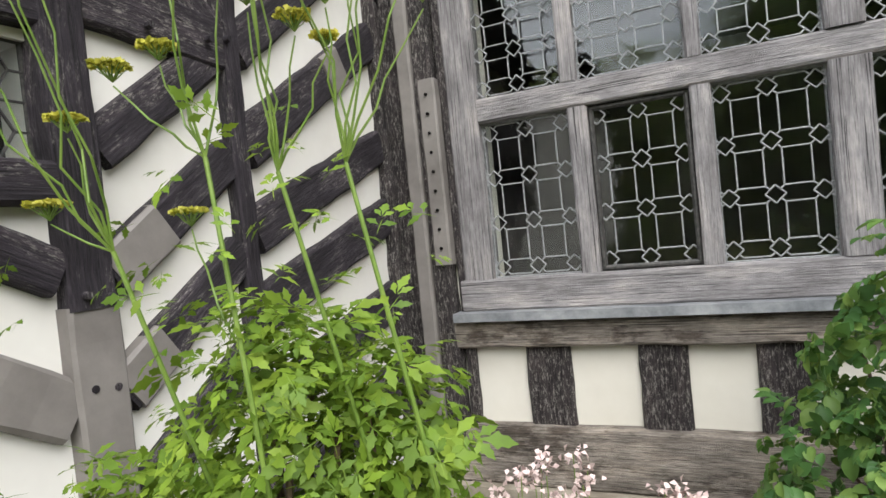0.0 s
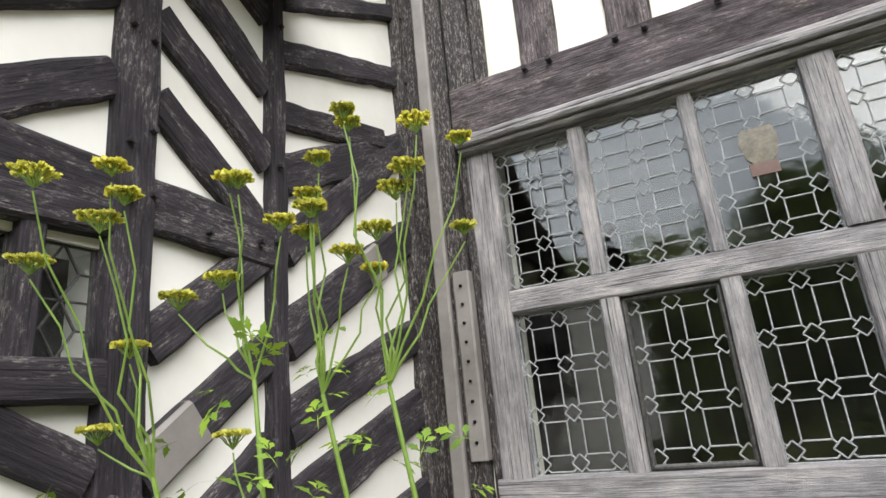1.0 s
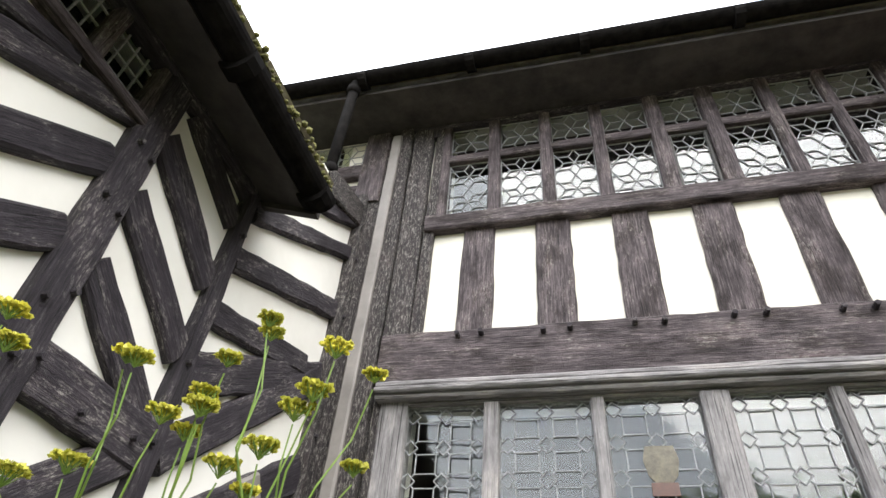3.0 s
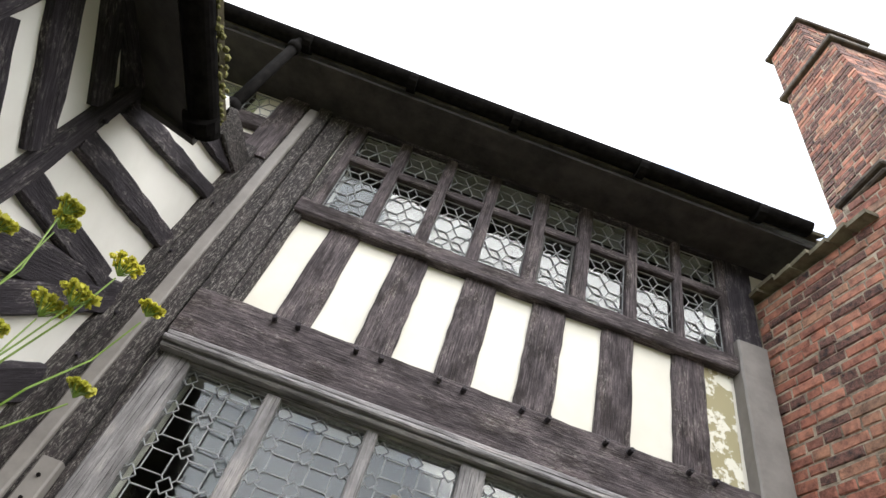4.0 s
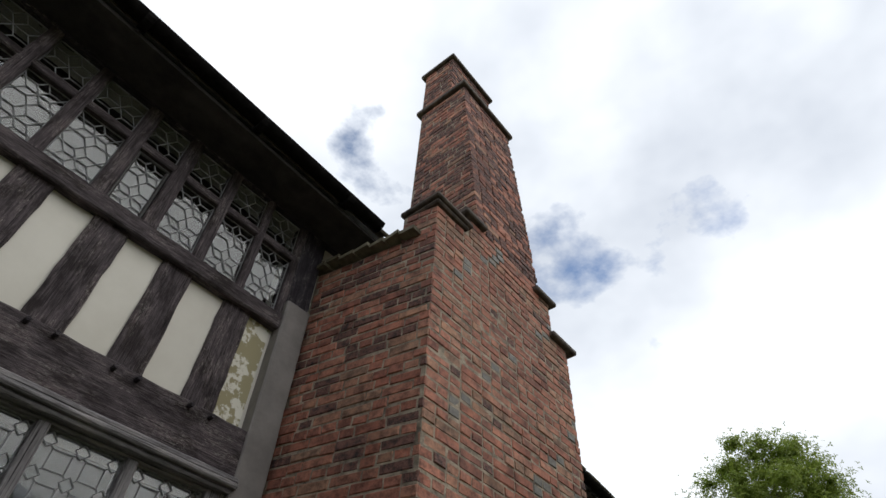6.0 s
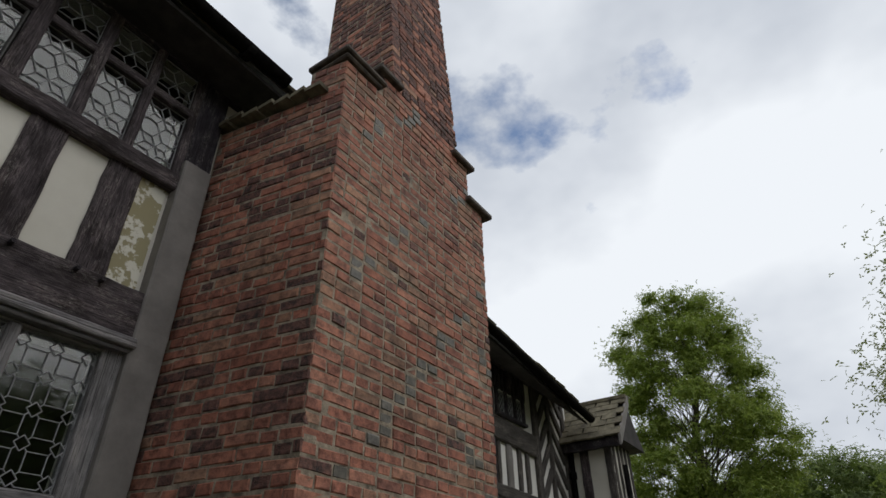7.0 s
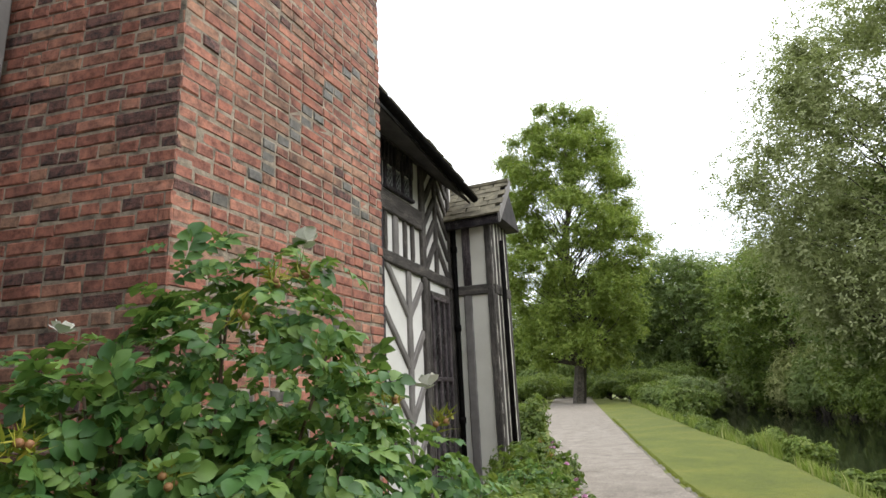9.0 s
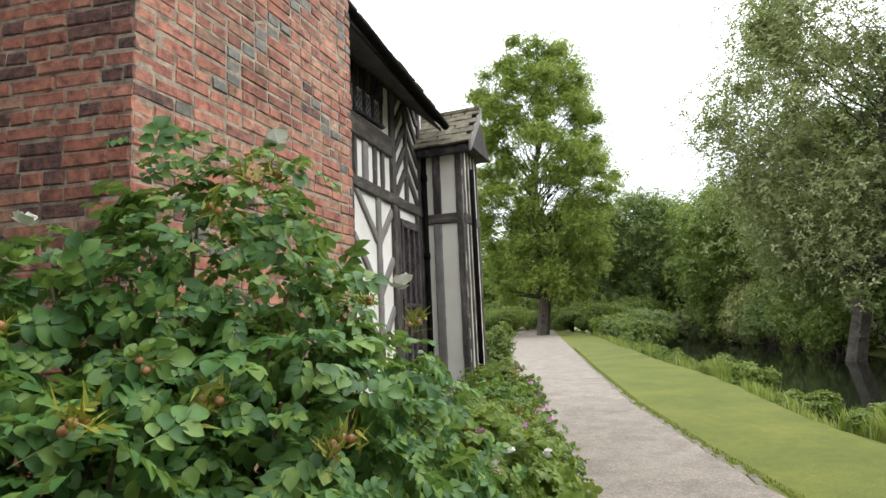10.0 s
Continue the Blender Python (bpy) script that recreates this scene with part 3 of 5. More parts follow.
def clip(p, q, r):
    """The piece of p-q inside the rectangle (x0, x1, z0, z1), or None."""
    t0, t1 = 0.0, 1.0
    dx, dz = q[0] - p[0], q[1] - p[1]
    for dd, lo in ((-dx, p[0] - r[0]), (dx, r[1] - p[0]), (-dz, p[1] - r[2]), (dz, r[3] - p[1])):
        if abs(dd) < 1e-9:
            if lo < 0:
                return None
        elif dd < 0:
            t0 = max(t0, lo / dd)
        else:
            t1 = min(t1, lo / dd)
    if t0 >= t1:
        return None
    return (p[0] + dx * t0, p[1] + dz * t0), (p[0] + dx * t1, p[1] + dz * t1)


def lattice_lozenge(r, rows=3):
    """Upright oblongs with a small diamond at every crossing."""
    x0, x1, z0, z1 = r
    w, h = x1 - x0, z1 - z0
    xs = [x0 + w * f for f in (0.085, 0.5, 0.915)]
    zs = [z0 + h * (0.065 + 0.87 * j / rows) for j in range(rows + 1)]
    s = w * 0.092
    k = w * 0.083
    out = []
    for x in xs:
        for z in zs:
            d = [(x + s, z), (x, z + s), (x - s, z), (x, z - s)]
            out += list(zip(d, d[1:] + d[:1]))
            for sx in (-1, 1):
                for sz in (-1, 1):
                    out.append(((x + sx * s * 0.5, z + sz * s * 0.5), (x + sx * k, z + sz * k)))
    for a, b in zip(xs, xs[1:]):
        for z in zs:
            out += [((a + k, z + k), (b - k, z + k)), ((a + k, z - k), (b - k, z - k))]
    for a, b in zip(zs, zs[1:]):
        for x in xs:
            out += [((x + k, a + k), (x + k, b - k)), ((x - k, a + k), (x - k, b - k))]
    return out


def lattice_star(r, n):
    """Six-pointed stars of lozenges, one above another, with half stars between."""
    x0, x1, z0, z1 = r
    h = (z1 - z0) / n
    xm = (x0 + x1) / 2
    tip = h / 2
    s = tip / math.sqrt(3)
    centres = [(xm, z0 + h * (i + 0.5)) for i in range(n)]
    step = tip * math.sqrt(3)
    centres += [(xm + sx * step, z0 + h * i) for i in range(n + 1) for sx in (-1, 1)]
    out = []
    for cx, cz in centres:
        for k in range(6):
            a = math.radians(60 * k)
            b0, b1 = a + math.radians(30), a - math.radians(30)
            p = (cx + s * math.cos(a), cz + s * math.sin(a))
            out.append(((cx, cz), p))
            for b in (b0, b1):
                out.append((p, (cx + tip * math.cos(b), cz + tip * math.sin(b))))
    return out


def lattice_diamond(r, w=0.11, h=0.15):
    x0, x1, z0, z1 = r
    out = []
    n = int((x1 - x0) / w + (z1 - z0) / h) + 2
    for i in range(-n, n):
        out.append(((x0 + i * w, z0), (x0 + i * w + (z1 - z0) * w / h, z1)))
        out.append(((x0 + i * w, z1), (x0 + i * w + (z1 - z0) * w / h, z0)))
    return out


def light(window, wall, r, lines, lead, depth=0.0, mat=None, came=0.0068, turn=0.0):
    """One glazed light: the pane and, on it, its lead."""
    o, a, up, out = wall
    bm = bmesh.new()
    pts = [(r[0], r[2]), (r[1], r[2]), (r[1], r[3]), (r[0], r[3])]
    f = [bm.verts.new(o + a * u + up * v - out * (depth + 0.001 + turn * (u - r[0]))) for u, v in pts]
    b = [bm.verts.new(o + a * u + up * v - out * (depth + 0.005 + turn * (u - r[0]))) for u, v in pts]
    bm.faces.new(f)
    bm.faces.new(b[::-1])
    for i in range(4):
        j = (i + 1) % 4
        bm.faces.new((f[i], b[i], b[j], f[j]))
    bmesh.ops.recalc_face_normals(bm, faces=bm.faces)
    pane = part("pane", bm, mat or GLASS, window)
    pane.visible_shadow = False
    bm = bmesh.new()
    for p, q in lines:
        c = clip(p, q, r)
        if c:
            bar(bm, wall, c[0], c[1], came, 0.006, depth)
    edge = [((r[0], r[2]), (r[1], r[2])), ((r[1], r[2]), (r[1], r[3])), ((r[1], r[3]), (r[0], r[3])), ((r[0], r[3]), (r[0], r[2]))]
    for p, q in edge:
        bar(bm, wall, p, q, 0.012, 0.006, depth)
    part("leading", bm, lead, pane)
    return pane


def wb(window, name, p0, p1, w, d, mat, label="", wall=MAIN, back=0.06, rough=0.002):
    return beam(wall, name, p0, p1, w, d, mat, window, rng, label, back=back, rough=rough)


hall_window = thing("window_1", "large oak-framed leaded window with twelve lights", "window", (1.9, 0, 2.2), kind="structure")
UPPER = ((0.515, 0.915), (0.99, 1.425), (1.486, 1.905), (2.03, 2.43), (2.49, 2.885), (2.945, 3.345))
LOWER = ((0.527, 0.935), (1.02, 1.43), (1.51, 1.905), (2.04, 2.435), (2.5, 2.885), (2.95, 3.345))
wb(hall_window, "stile", (0.45, 1.4), (0.45, 3.125), 0.145, 0.05, GREY_OAK)
wb(hall_window, "stile", (3.415, 1.4), (3.415, 3.125), 0.13, 0.05, GREY_OAK)
wb(hall_window, "sill", (0.36, 1.459), (3.47, 1.459), 0.148, 0.06, GREY_OAK, "silvery split oak sill")
wb(hall_window, "head", (0.52, 3.117), (3.36, 3.117), 0.016, 0.045, GREY_OAK)
wb(hall_window, "transom", (0.525, 2.318), (3.35, 2.318), 0.114, 0.05, GREY_OAK)
for (a, b), (c, d) in zip(zip(UPPER, UPPER[1:]), zip(LOWER, LOWER[1:])):
    u, l = (a[1] + b[0]) / 2, (c[1] + d[0]) / 2
    wb(hall_window, "mullion", (u, 2.376), (u, 3.108), b[0] - a[1], 0.047 if b[0] - a[1] < 0.1 else 0.06, GREY_OAK)
    wb(hall_window, "mullion", (l, 1.534), (l, 2.26), d[0] - c[1], 0.047 if b[0] - a[1] < 0.1 else 0.06, GREY_OAK)
for a, b in LOWER:
    r = (a, b, 1.534, 2.26)
    light(hall_window, MAIN, r, lattice_lozenge(r), LEAD)
for i, (a, b) in enumerate(UPPER):
    r = (a, b, 2.376, 3.108)
    light(hall_window, MAIN, r, lattice_lozenge(r, 4), LEAD, turn=0.085 if i == 0 else rng.uniform(-0.012, 0.02))
# the hinged casement in the second light, and coats of arms in coloured glass
casement = thing("casement", "dark iron casement set into the oak window", "casement", (1.15, -0.02, 1.85), kind="structure")
a, b = LOWER[1]
for p, q in (((a, 1.546), (b, 1.546)), ((a, 2.247), (b, 2.247)), ((a + 0.011, 1.541), (a + 0.011, 2.252)), ((b - 0.011, 1.541), (b - 0.011, 2.252))):
    beam(MAIN, "casement_bar", p, q, 0.024, 0.018, DULL_LEAD, casement, rng, back=0.0, rough=0.0)
for i in (2,):
    a, b = UPPER[i]
    xm = (a + b) / 2
    bm = bmesh.new()
    ring = [(-0.06, 0.1), (0.06, 0.1), (0.075, 0.04), (0.06, -0.03), (0.0, -0.1), (-0.06, -0.03), (-0.075, 0.04)]
    v = [bm.verts.new((xm + x, -0.008, 2.78 + z)) for x, z in ring]
    w = [bm.verts.new((xm + x, -0.002, 2.78 + z)) for x, z in ring]
    bm.faces.new(v)
    bm.faces.new(w[::-1])
    for k in range(7):
        bm.faces.new((v[k], w[k], w[(k + 1) % 7], v[(k + 1) % 7]))
    part("coloured_glass", bm, simple("painted_glass_%d" % i, (0.045, 0.035, 0.016), (0.11, 0.09, 0.05), 30, 0.2) if i == 2 else GLASS, hall_window, "old painted glass shield")
red = part("coloured_glass", boxes(((1.64, -0.011, 2.665), (1.75, -0.0085, 2.72))), simple("red_painted_glass", (0.05, 0.016, 0.009), (0.085, 0.03, 0.015), 30, 0.3), hall_window, "red painted glass")

clere = thing("window_2", "row of eight small star-leaded upper lights", "window", (2.0, 0, 4.9), kind="structure")
CL = ((0.62, 0.902), (0.985, 1.262), (1.345, 1.616), (1.7, 1.99), (2.088, 2.333), (2.434, 2.707), (2.786, 3.058), (3.12, 3.405))
wb(clere, "transom", (0.6, 4.997), (3.43, 4.997), 0.07, 0.05, BROWN_OAK)
for (a, b), (c, d) in zip(CL, CL[1:]):
    wb(clere, "mullion", ((b + c) / 2, 4.43), ((b + c) / 2, 5.37), c - b, 0.055, BROWN_OAK, rough=0.004)
for a, b in CL:
    r = (a, b, 4.455, 4.962)
    light(clere, MAIN, r, lattice_star(r, 2), LEAD, 0.0, None, 0.0065)
    r = (a, b, 5.032, 5.355)
    light(clere, MAIN, r, lattice_star(r, 1), LEAD, 0.0, None, 0.0065)
for x, w in ((0.59, 0.06), (3.435, 0.06)):
    wb(clere, "stile", (x, 4.43), (x, 5.37), w, 0.05, BROWN_OAK)
iron_frame = thing("casement", "narrow iron casement in the upper lights", "casement", (2.21, -0.02, 4.65), kind="structure")
for p, q in (((2.088, 4.467), (2.333, 4.467)), ((2.088, 4.95), (2.333, 4.95)), ((2.1, 4.462), (2.1, 4.955)), ((2.321, 4.462), (2.321, 4.955))):
    beam(MAIN, "casement_bar", p, q, 0.024, 0.02, DULL_LEAD, iron_frame, rng, back=0.0, rough=0.0)
side_win = thing("window_3", "small star-leaded light high beside the wing", "window", (-0.4, 0, 5.2), kind="structure")
for a, b in ((-0.58, -0.35), (-0.3, -0.09)):
    r = (a, b, 5.08, 5.38)
    light(side_win, MAIN, r, lattice_star(r, 1), LEAD, 0.0, None, 0.0065)
wb(side_win, "mullion", (-0.325, 5.06), (-0.325, 5.4), 0.05, 0.05, BROWN_OAK)
wb(side_win, "sill", (-0.7, 5.01), (0.1, 5.01), 0.13, 0.06, BROWN_OAK)
mb("post", (0.04, 4.65), (0.04, 5.42), 0.19, 0.07, BROWN_OAK)
mb("rail", (-2.4, 4.75), (0.05, 4.75), 0.22, 0.05, BROWN_OAK)
lb("plate", (-0.5, 4.36), (-0.05, 4.5), 0.2, 0.06, WORN_OAK, "weathered top plate")

# windows of the wing
# added black sheets within the wall thickness stand in for the room's shade
wing_back = thing("wing_shade_backing", "black sheets painting the room's shade behind the wing windows", "room", (-0.15, -2.1, 2.5), kind="structure")
part("room_back", boxes(((-0.16, -2.95, 1.95), (-0.14, -1.65, 2.4))), SHADE_BLACK, wing_back)
part("room_back", boxes(((-0.16, -2.95, 3.3), (-0.14, -1.65, 3.68))), SHADE_BLACK, wing_back)
wing_win = thing("window_4", "small black-framed leaded window of the wing", "window", (0, -2.1, 2.0), kind="structure")
for a, b in ((-2.85, -2.42), (-2.37, -1.935), (-1.88, -1.73)):
    r = (a, b, 2.04, 2.33)
    light(wing_win, LEFT, r, lattice_star(r, 1), DULL_LEAD, 0.02)
for y in (-2.395, -1.907):
    wb(wing_win, "mullion", (y, 2.03), (y, 2.35), 0.06, 0.04, BLACK_OAK, "", LEFT)
attic_win = thing("window_5", "small lattice window under the wing eaves", "window", (0, -2.0, 3.2), kind="structure")
for a, b in ((-2.6, -2.25), (-2.2, -2.0), (-1.965, -1.76)):
    r = (a, b, 3.365, 3.64)
    w0 = (b - a) / 4
    lines = [((a + w0 * k, r[2]), (a + w0 * k, r[3])) for k in (1, 2, 3)] + [((a, r[2] + 0.075 * k), (b, r[2] + 0.075 * k)) for k in (1, 2, 3, 4)]
    light(attic_win, LEFT, r, lines, LEAD, 0.01, None, 0.009)
wb(attic_win, "sill", (-2.9, 3.35), (-1.73, 3.355), 0.04, 0.06, BROWN_OAK, "", LEFT)
for y in (-2.225, -1.983, -1.745):
    wb(attic_win, "mullion", (y, 3.34), (y, 3.66), 0.055, 0.045, BROWN_OAK, "", LEFT)
# inner wall of the wing, in the same painted room shade
part("wall_inner", boxes(((-1.6, -9, -0.3), (-1.5, 0.0, 4.6))), ROOM_SHADE, room)


# ---- gutters' fittings and the rain pipe ----
def tube(path, r, seg=10):
    """A round pipe along points."""
    bm = bmesh.new()
    rings = []
    pts = [Vector(p) for p in path]
    for i, p in enumerate(pts):
        d = (pts[min(i + 1, len(pts) - 1)] - pts[max(i - 1, 0)]).normalized()
        u = d.orthogonal().normalized() if abs(d.z) < 0.99 else Vector((1, 0, 0))
        v = d.cross(u)
        rr = r[i] if isinstance(r, (list, tuple)) else r
        rings.append([bm.verts.new(p + (u * math.cos(2 * math.pi * k / seg) + v * math.sin(2 * math.pi * k / seg)) * rr) for k in range(seg)])
    for a, b in zip(rings, rings[1:]):
        for k in range(seg):
            bm.faces.new((a[k], a[(k + 1) % seg], b[(k + 1) % seg], b[k]))
    bm.faces.new(rings[0][::-1])
    bm.faces.new(rings[-1])
    return bm


pipe = thing("rain_pipe", "short black iron rain pipe dropping to the wing roof", "pipe", (-0.02, -0.5, 4.3))
part("pipe", tube([(-0.01, -0.5, 5.46), (-0.02, -0.5, 4.25)], 0.036), IRON, pipe, "", None, True)
for z in (5.36, 4.5):
    part("collar", tube([(-0.015, -0.5, z - 0.035), (-0.015, -0.5, z + 0.035)], 0.048), IRON, pipe, "", None, True)
for x in (-0.75, 0.05, 0.85, 1.63, 2.58, 3.46):
    part("joint", tube([(x - 0.03, -0.5, 5.475 - 0.0157 * x), (x + 0.03, -0.5, 5.475 - 0.0157 * x)], 0.074, 12), IRON, main_gutter)
for y in (-1.1, -1.75, -2.6, -3.6):
    part("joint", tube([(0.355, y - 0.03, 3.59), (0.355, y + 0.03, 3.59)], 0.074, 12), IRON, wing_gutter)
rs = random.Random(3)
for i in range(30):
    x = -2.4 + i * 0.212
    bm = boxes(((0, -0.045 + rs.uniform(-0.02, 0.015), 0), (0.2, 0.3, 0.022)))
    part("eaves_tile", bm, ROOF_TILE, main_roof, "", Matrix.Translation((x, -0.45, 5.5 - 0.0157 * x + rs.uniform(-0.006, 0.01))) @ pose(0, 0, 0, 39, rs.uniform(-1.5, 1.5), rs.uniform(-2, 2)))
for i in range(26):
    y = -1.27 - i * 0.212
    bm = boxes(((-0.3, 0, 0), (0.04 + rs.uniform(-0.01, 0.03), 0.2, 0.024)))
    part("eaves_tile", bm, ROOF_TILE, wing_roof, "", Matrix.Translation((0.355, y, 3.69 + rs.uniform(-0.008, 0.012))) @ pose(0, 0, 0, rs.uniform(-1.5, 1.5), 38, rs.uniform(-2, 2)))
bm = bmesh.new()
for i in range(420):
    y = -1.08 - rs.random() ** 1.3 * 3.2
    bmesh.ops.create_icosphere(bm, subdivisions=1, radius=rs.uniform(0.006, 0.017), matrix=Matrix.Translation((0.405 + rs.uniform(-0.03, 0.02), y, 3.65 + rs.uniform(-0.035, 0.045))))
moss = part("moss", bm, simple("yellow_green_moss", (0.05, 0.05, 0.012), (0.15, 0.14, 0.04), 30, 0.95))
tagged(moss, "tufts of yellow-green moss along the wing gutter", "moss", kind="stuff")
# oak pegs of the wing frame
for y, z in ((-1.64, 3.25), (-1.71, 3.27), (-1.64, 3.0), (-1.71, 3.02), (-1.63, 2.7), (-1.7, 2.64), (-1.62, 2.5), (-1.69, 2.47), (-1.12, 2.48), (-1.2, 2.46), (-1.42, 2.44), (-1.69, 1.71), (-1.63, 1.7), (-1.69, 1.48), (-1.63, 1.47), (-0.07, 2.95), (-0.06, 3.22), (-0.06, 3.68), (-0.06, 4.12), (-1.09, 3.4), (-1.1, 2.78)):
    bm = bmesh.new()
    bmesh.ops.create_cone(bm, cap_ends=True, segments=7, radius1=0.012, radius2=0.01, depth=0.02)
    part("peg", bm, BLACK_OAK, wall_wing, "", Matrix.Translation((0.065 if z > 1.69 else 0.044, y, z)) @ pose(0, 0, 0, 0, 90, 0))
for k in range(9):
    part("nail", tube([(0.292, -0.098, 1.7 + k * 0.092), (0.292, -0.088, 1.7 + k * 0.092)], 0.008, 6), IRON, wall_main)

# ---- far wall ----
wall_far = part("wall_far", boxes(((5.7, -0.23, 0.0), (7.39, 0.1, 4.45)), ((7.39, -0.23, 0.0), (8.03, 0.1, 3.77)), ((7.39, -0.23, 4.05), (8.03, 0.1, 4.45)), ((8.03, -0.23, 0.0), (9.3, 0.1, 4.45))), PLASTER)
tagged(wall_far, "white plaster wall with black close-set timbers", "wall", kind="structure")


def fb(name, p0, p1, w, d=0.03, mat=None, **k):
    return beam(FAR, name, p0, p1, w, d, mat or FAR_OAK, wall_far, rng, **k)


fb("post", (7.22, 0.0), (7.22, 4.4), 0.17, 0.04, BLACK_OAK)
fb("rail", (7.16, 3.6), (8.24, 3.58), 0.24, 0.05, FAR_OAK)
fb("rail", (7.1, 2.98), (9.18, 2.93), 0.13, 0.05, FAR_OAK)
fb("plate", (5.8, 4.36), (9.18, 4.36), 0.1, 0.05, BLACK_OAK)
for x, w, mat in ((7.61, 0.11, TAN_PAINT), (7.84, 0.075, FAR_OAK), (8.03, 0.07, FAR_OAK), (7.38, 0.06, FAR_OAK)):
    fb("stud", (x, 3.04), (x, 3.5), w, 0.03, mat)
for k in range(9):
    fb("stud", (7.38 + k * 0.085, 4.06), (7.38 + k * 0.085, 4.34), 0.05, 0.03, BLACK_OAK)
fb("post", (8.3, 0.0), (8.3, 4.36), 0.11, 0.045, FAR_OAK)
fb("post", (8.7, 3.0), (8.7, 4.36), 0.075, 0.035, FAR_OAK)
fb("post", (9.15, 0.0), (9.15, 4.3), 0.08, 0.035, FAR_OAK)
for k in range(5):
    z = 3.05 + 0.29 * k
    fb("brace", (8.35, z - 0.08), (8.67, z + 0.34), 0.085, 0.03, FAR_OAK)
    fb("brace", (9.1, z - 0.08), (8.73, z + 0.34), 0.085, 0.03, FAR_OAK)
fb("post", (7.9, 0.1), (7.9, 2.9), 0.1, 0.03, TAN_PAINT)
for z in (2.4, 1.83, 1.26, 0.7):
    fb("brace", (7.87, z), (7.32, z + 0.58), 0.085, 0.028, TAN_PAINT)
    fb("brace", (7.93, z), (8.25, z + 0.4), 0.085, 0.028, TAN_PAINT)
fb("post", (8.4, 0.0), (8.4, 2.87), 0.05, 0.04, FAR_OAK)
fb("post", (9.0, 0.0), (9.0, 2.87), 0.06, 0.04, FAR_OAK)
fb("rail", (8.43, 2.72), (8.97, 2.72), 0.06, 0.05, FAR_OAK)
far_window = thing("window_6", "three-light diamond-leaded window with a black frame", "window", (7.7, -0.23, 3.9), kind="structure")
for a, b in ((7.415, 7.585), (7.62, 7.79), (7.825, 8.0)):
    r = (a, b, 3.785, 4.035)
    light(far_window, FAR, r, lattice_diamond(r, 0.06, 0.08), LEAD, 0.0, None, 0.008)
for x in (7.395, 7.602, 7.807, 8.02):
    wb(far_window, "mullion", (x, 3.76), (x, 4.06), 0.035, 0.04, BLACK_OAK, "", FAR)
wb(far_window, "sill", (7.37, 3.77), (8.05, 3.77), 0.04, 0.055, BLACK_OAK, "", FAR)
# backing of the far window, indoor shade painted in its colour
part("wall_inner", boxes(((7.2, 0.5, 3.5), (8.3, 0.6, 4.4))), ROOM_SHADE, room)
side_door = thing("window_7", "tall dark leaded window with glazing bars", "window", (8.7, -0.23, 1.6), kind="structure")
# dark sheet on the wall face, painting the shade behind this glass
part("dark_back", boxes(((8.44, -0.242, 0.5), (8.96, -0.235, 2.69))), ROOM_SHADE, side_door)
r = (8.46, 8.94, 0.6, 2.66)
light(side_door, FAR, r, lattice_diamond(r, 0.09, 0.13), DULL_LEAD, -0.024, None, 0.01)
for x in (8.45, 8.62, 8.79, 8.95):
    wb(side_door, "mullion", (x, 0.5), (x, 2.69), 0.05, 0.06, BROWN_OAK, "", FAR)
for z in (0.55, 1.7, 2.67):
    wb(side_door, "transom", (8.42, z), (8.97, z), 0.05, 0.065, BROWN_OAK, "", FAR)
far_roof = thing("roof_far", "dark deep eaves of the far range", "roof", (7.5, -0.4, 4.3), kind="structure")
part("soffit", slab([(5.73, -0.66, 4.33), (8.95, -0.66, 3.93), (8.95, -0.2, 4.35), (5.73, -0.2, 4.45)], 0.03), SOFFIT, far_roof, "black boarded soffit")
part("roof_slope", slab([(5.73, -0.68, 4.4), (9.0, -0.68, 4.0), (9.0, 3.0, 7.2), (5.73, 3.0, 7.4)], 0.06), ROOF_TILE, far_roof)
for i in range(15):
    bm = boxes(((0, -0.04 + rs.uniform(-0.03, 0.02), 0), (0.21, 0.3, 0.022)))
    x = 5.75 + i * 0.215
    part("eaves_tile", bm, ROOF_TILE, far_roof, "", Matrix.Translation((x, -0.71, 4.45 - 0.124 * (x - 5.73) + rs.uniform(-0.008, 0.018))) @ pose(0, 0, 0, 39, 7 + rs.uniform(-2, 2), rs.uniform(-2, 2)))
far_gutter = thing("gutter", "black iron gutter of the far range", "gutter", (5.75, -0.73, 4.38))
part("channel", gutter(3.2, 0.05), IRON, far_gutter, "", Matrix.Translation((5.75, -0.73, 4.38)) @ pose(0, 0, 0, 0, 7.07, 0))
far_pipe = thing("rain_pipe", "tall black iron rain pipe in the porch angle", "pipe", (9.13, -0.32, 0.16))
part("pipe", tube([(9.13, -0.32, 3.7), (9.13, -0.32, 0.14)], 0.032), IRON, far_pipe, "", None, True)
for z in (1.2, 2.35, 3.4):
    part("collar", tube([(9.13, -0.32, z - 0.04), (9.13, -0.32, z + 0.04)], 0.043), IRON, far_pipe, "", None, True)

# ---- porch ----
porch = thing("porch", "timber-framed porch with a stone slate gable roof", "porch", (9.5, -0.5, 0.17))
pw = part("wall", boxes(((9.2, -0.83, 0.1), (9.86, 0.0, 3.85))), CREAM, porch)


def pb(name, p0, p1, w, d=0.03, mat=None, wall=PORCH):
    return beam(wall, name, p0, p1, w, d, mat or FAR_OAK, porch, rng)


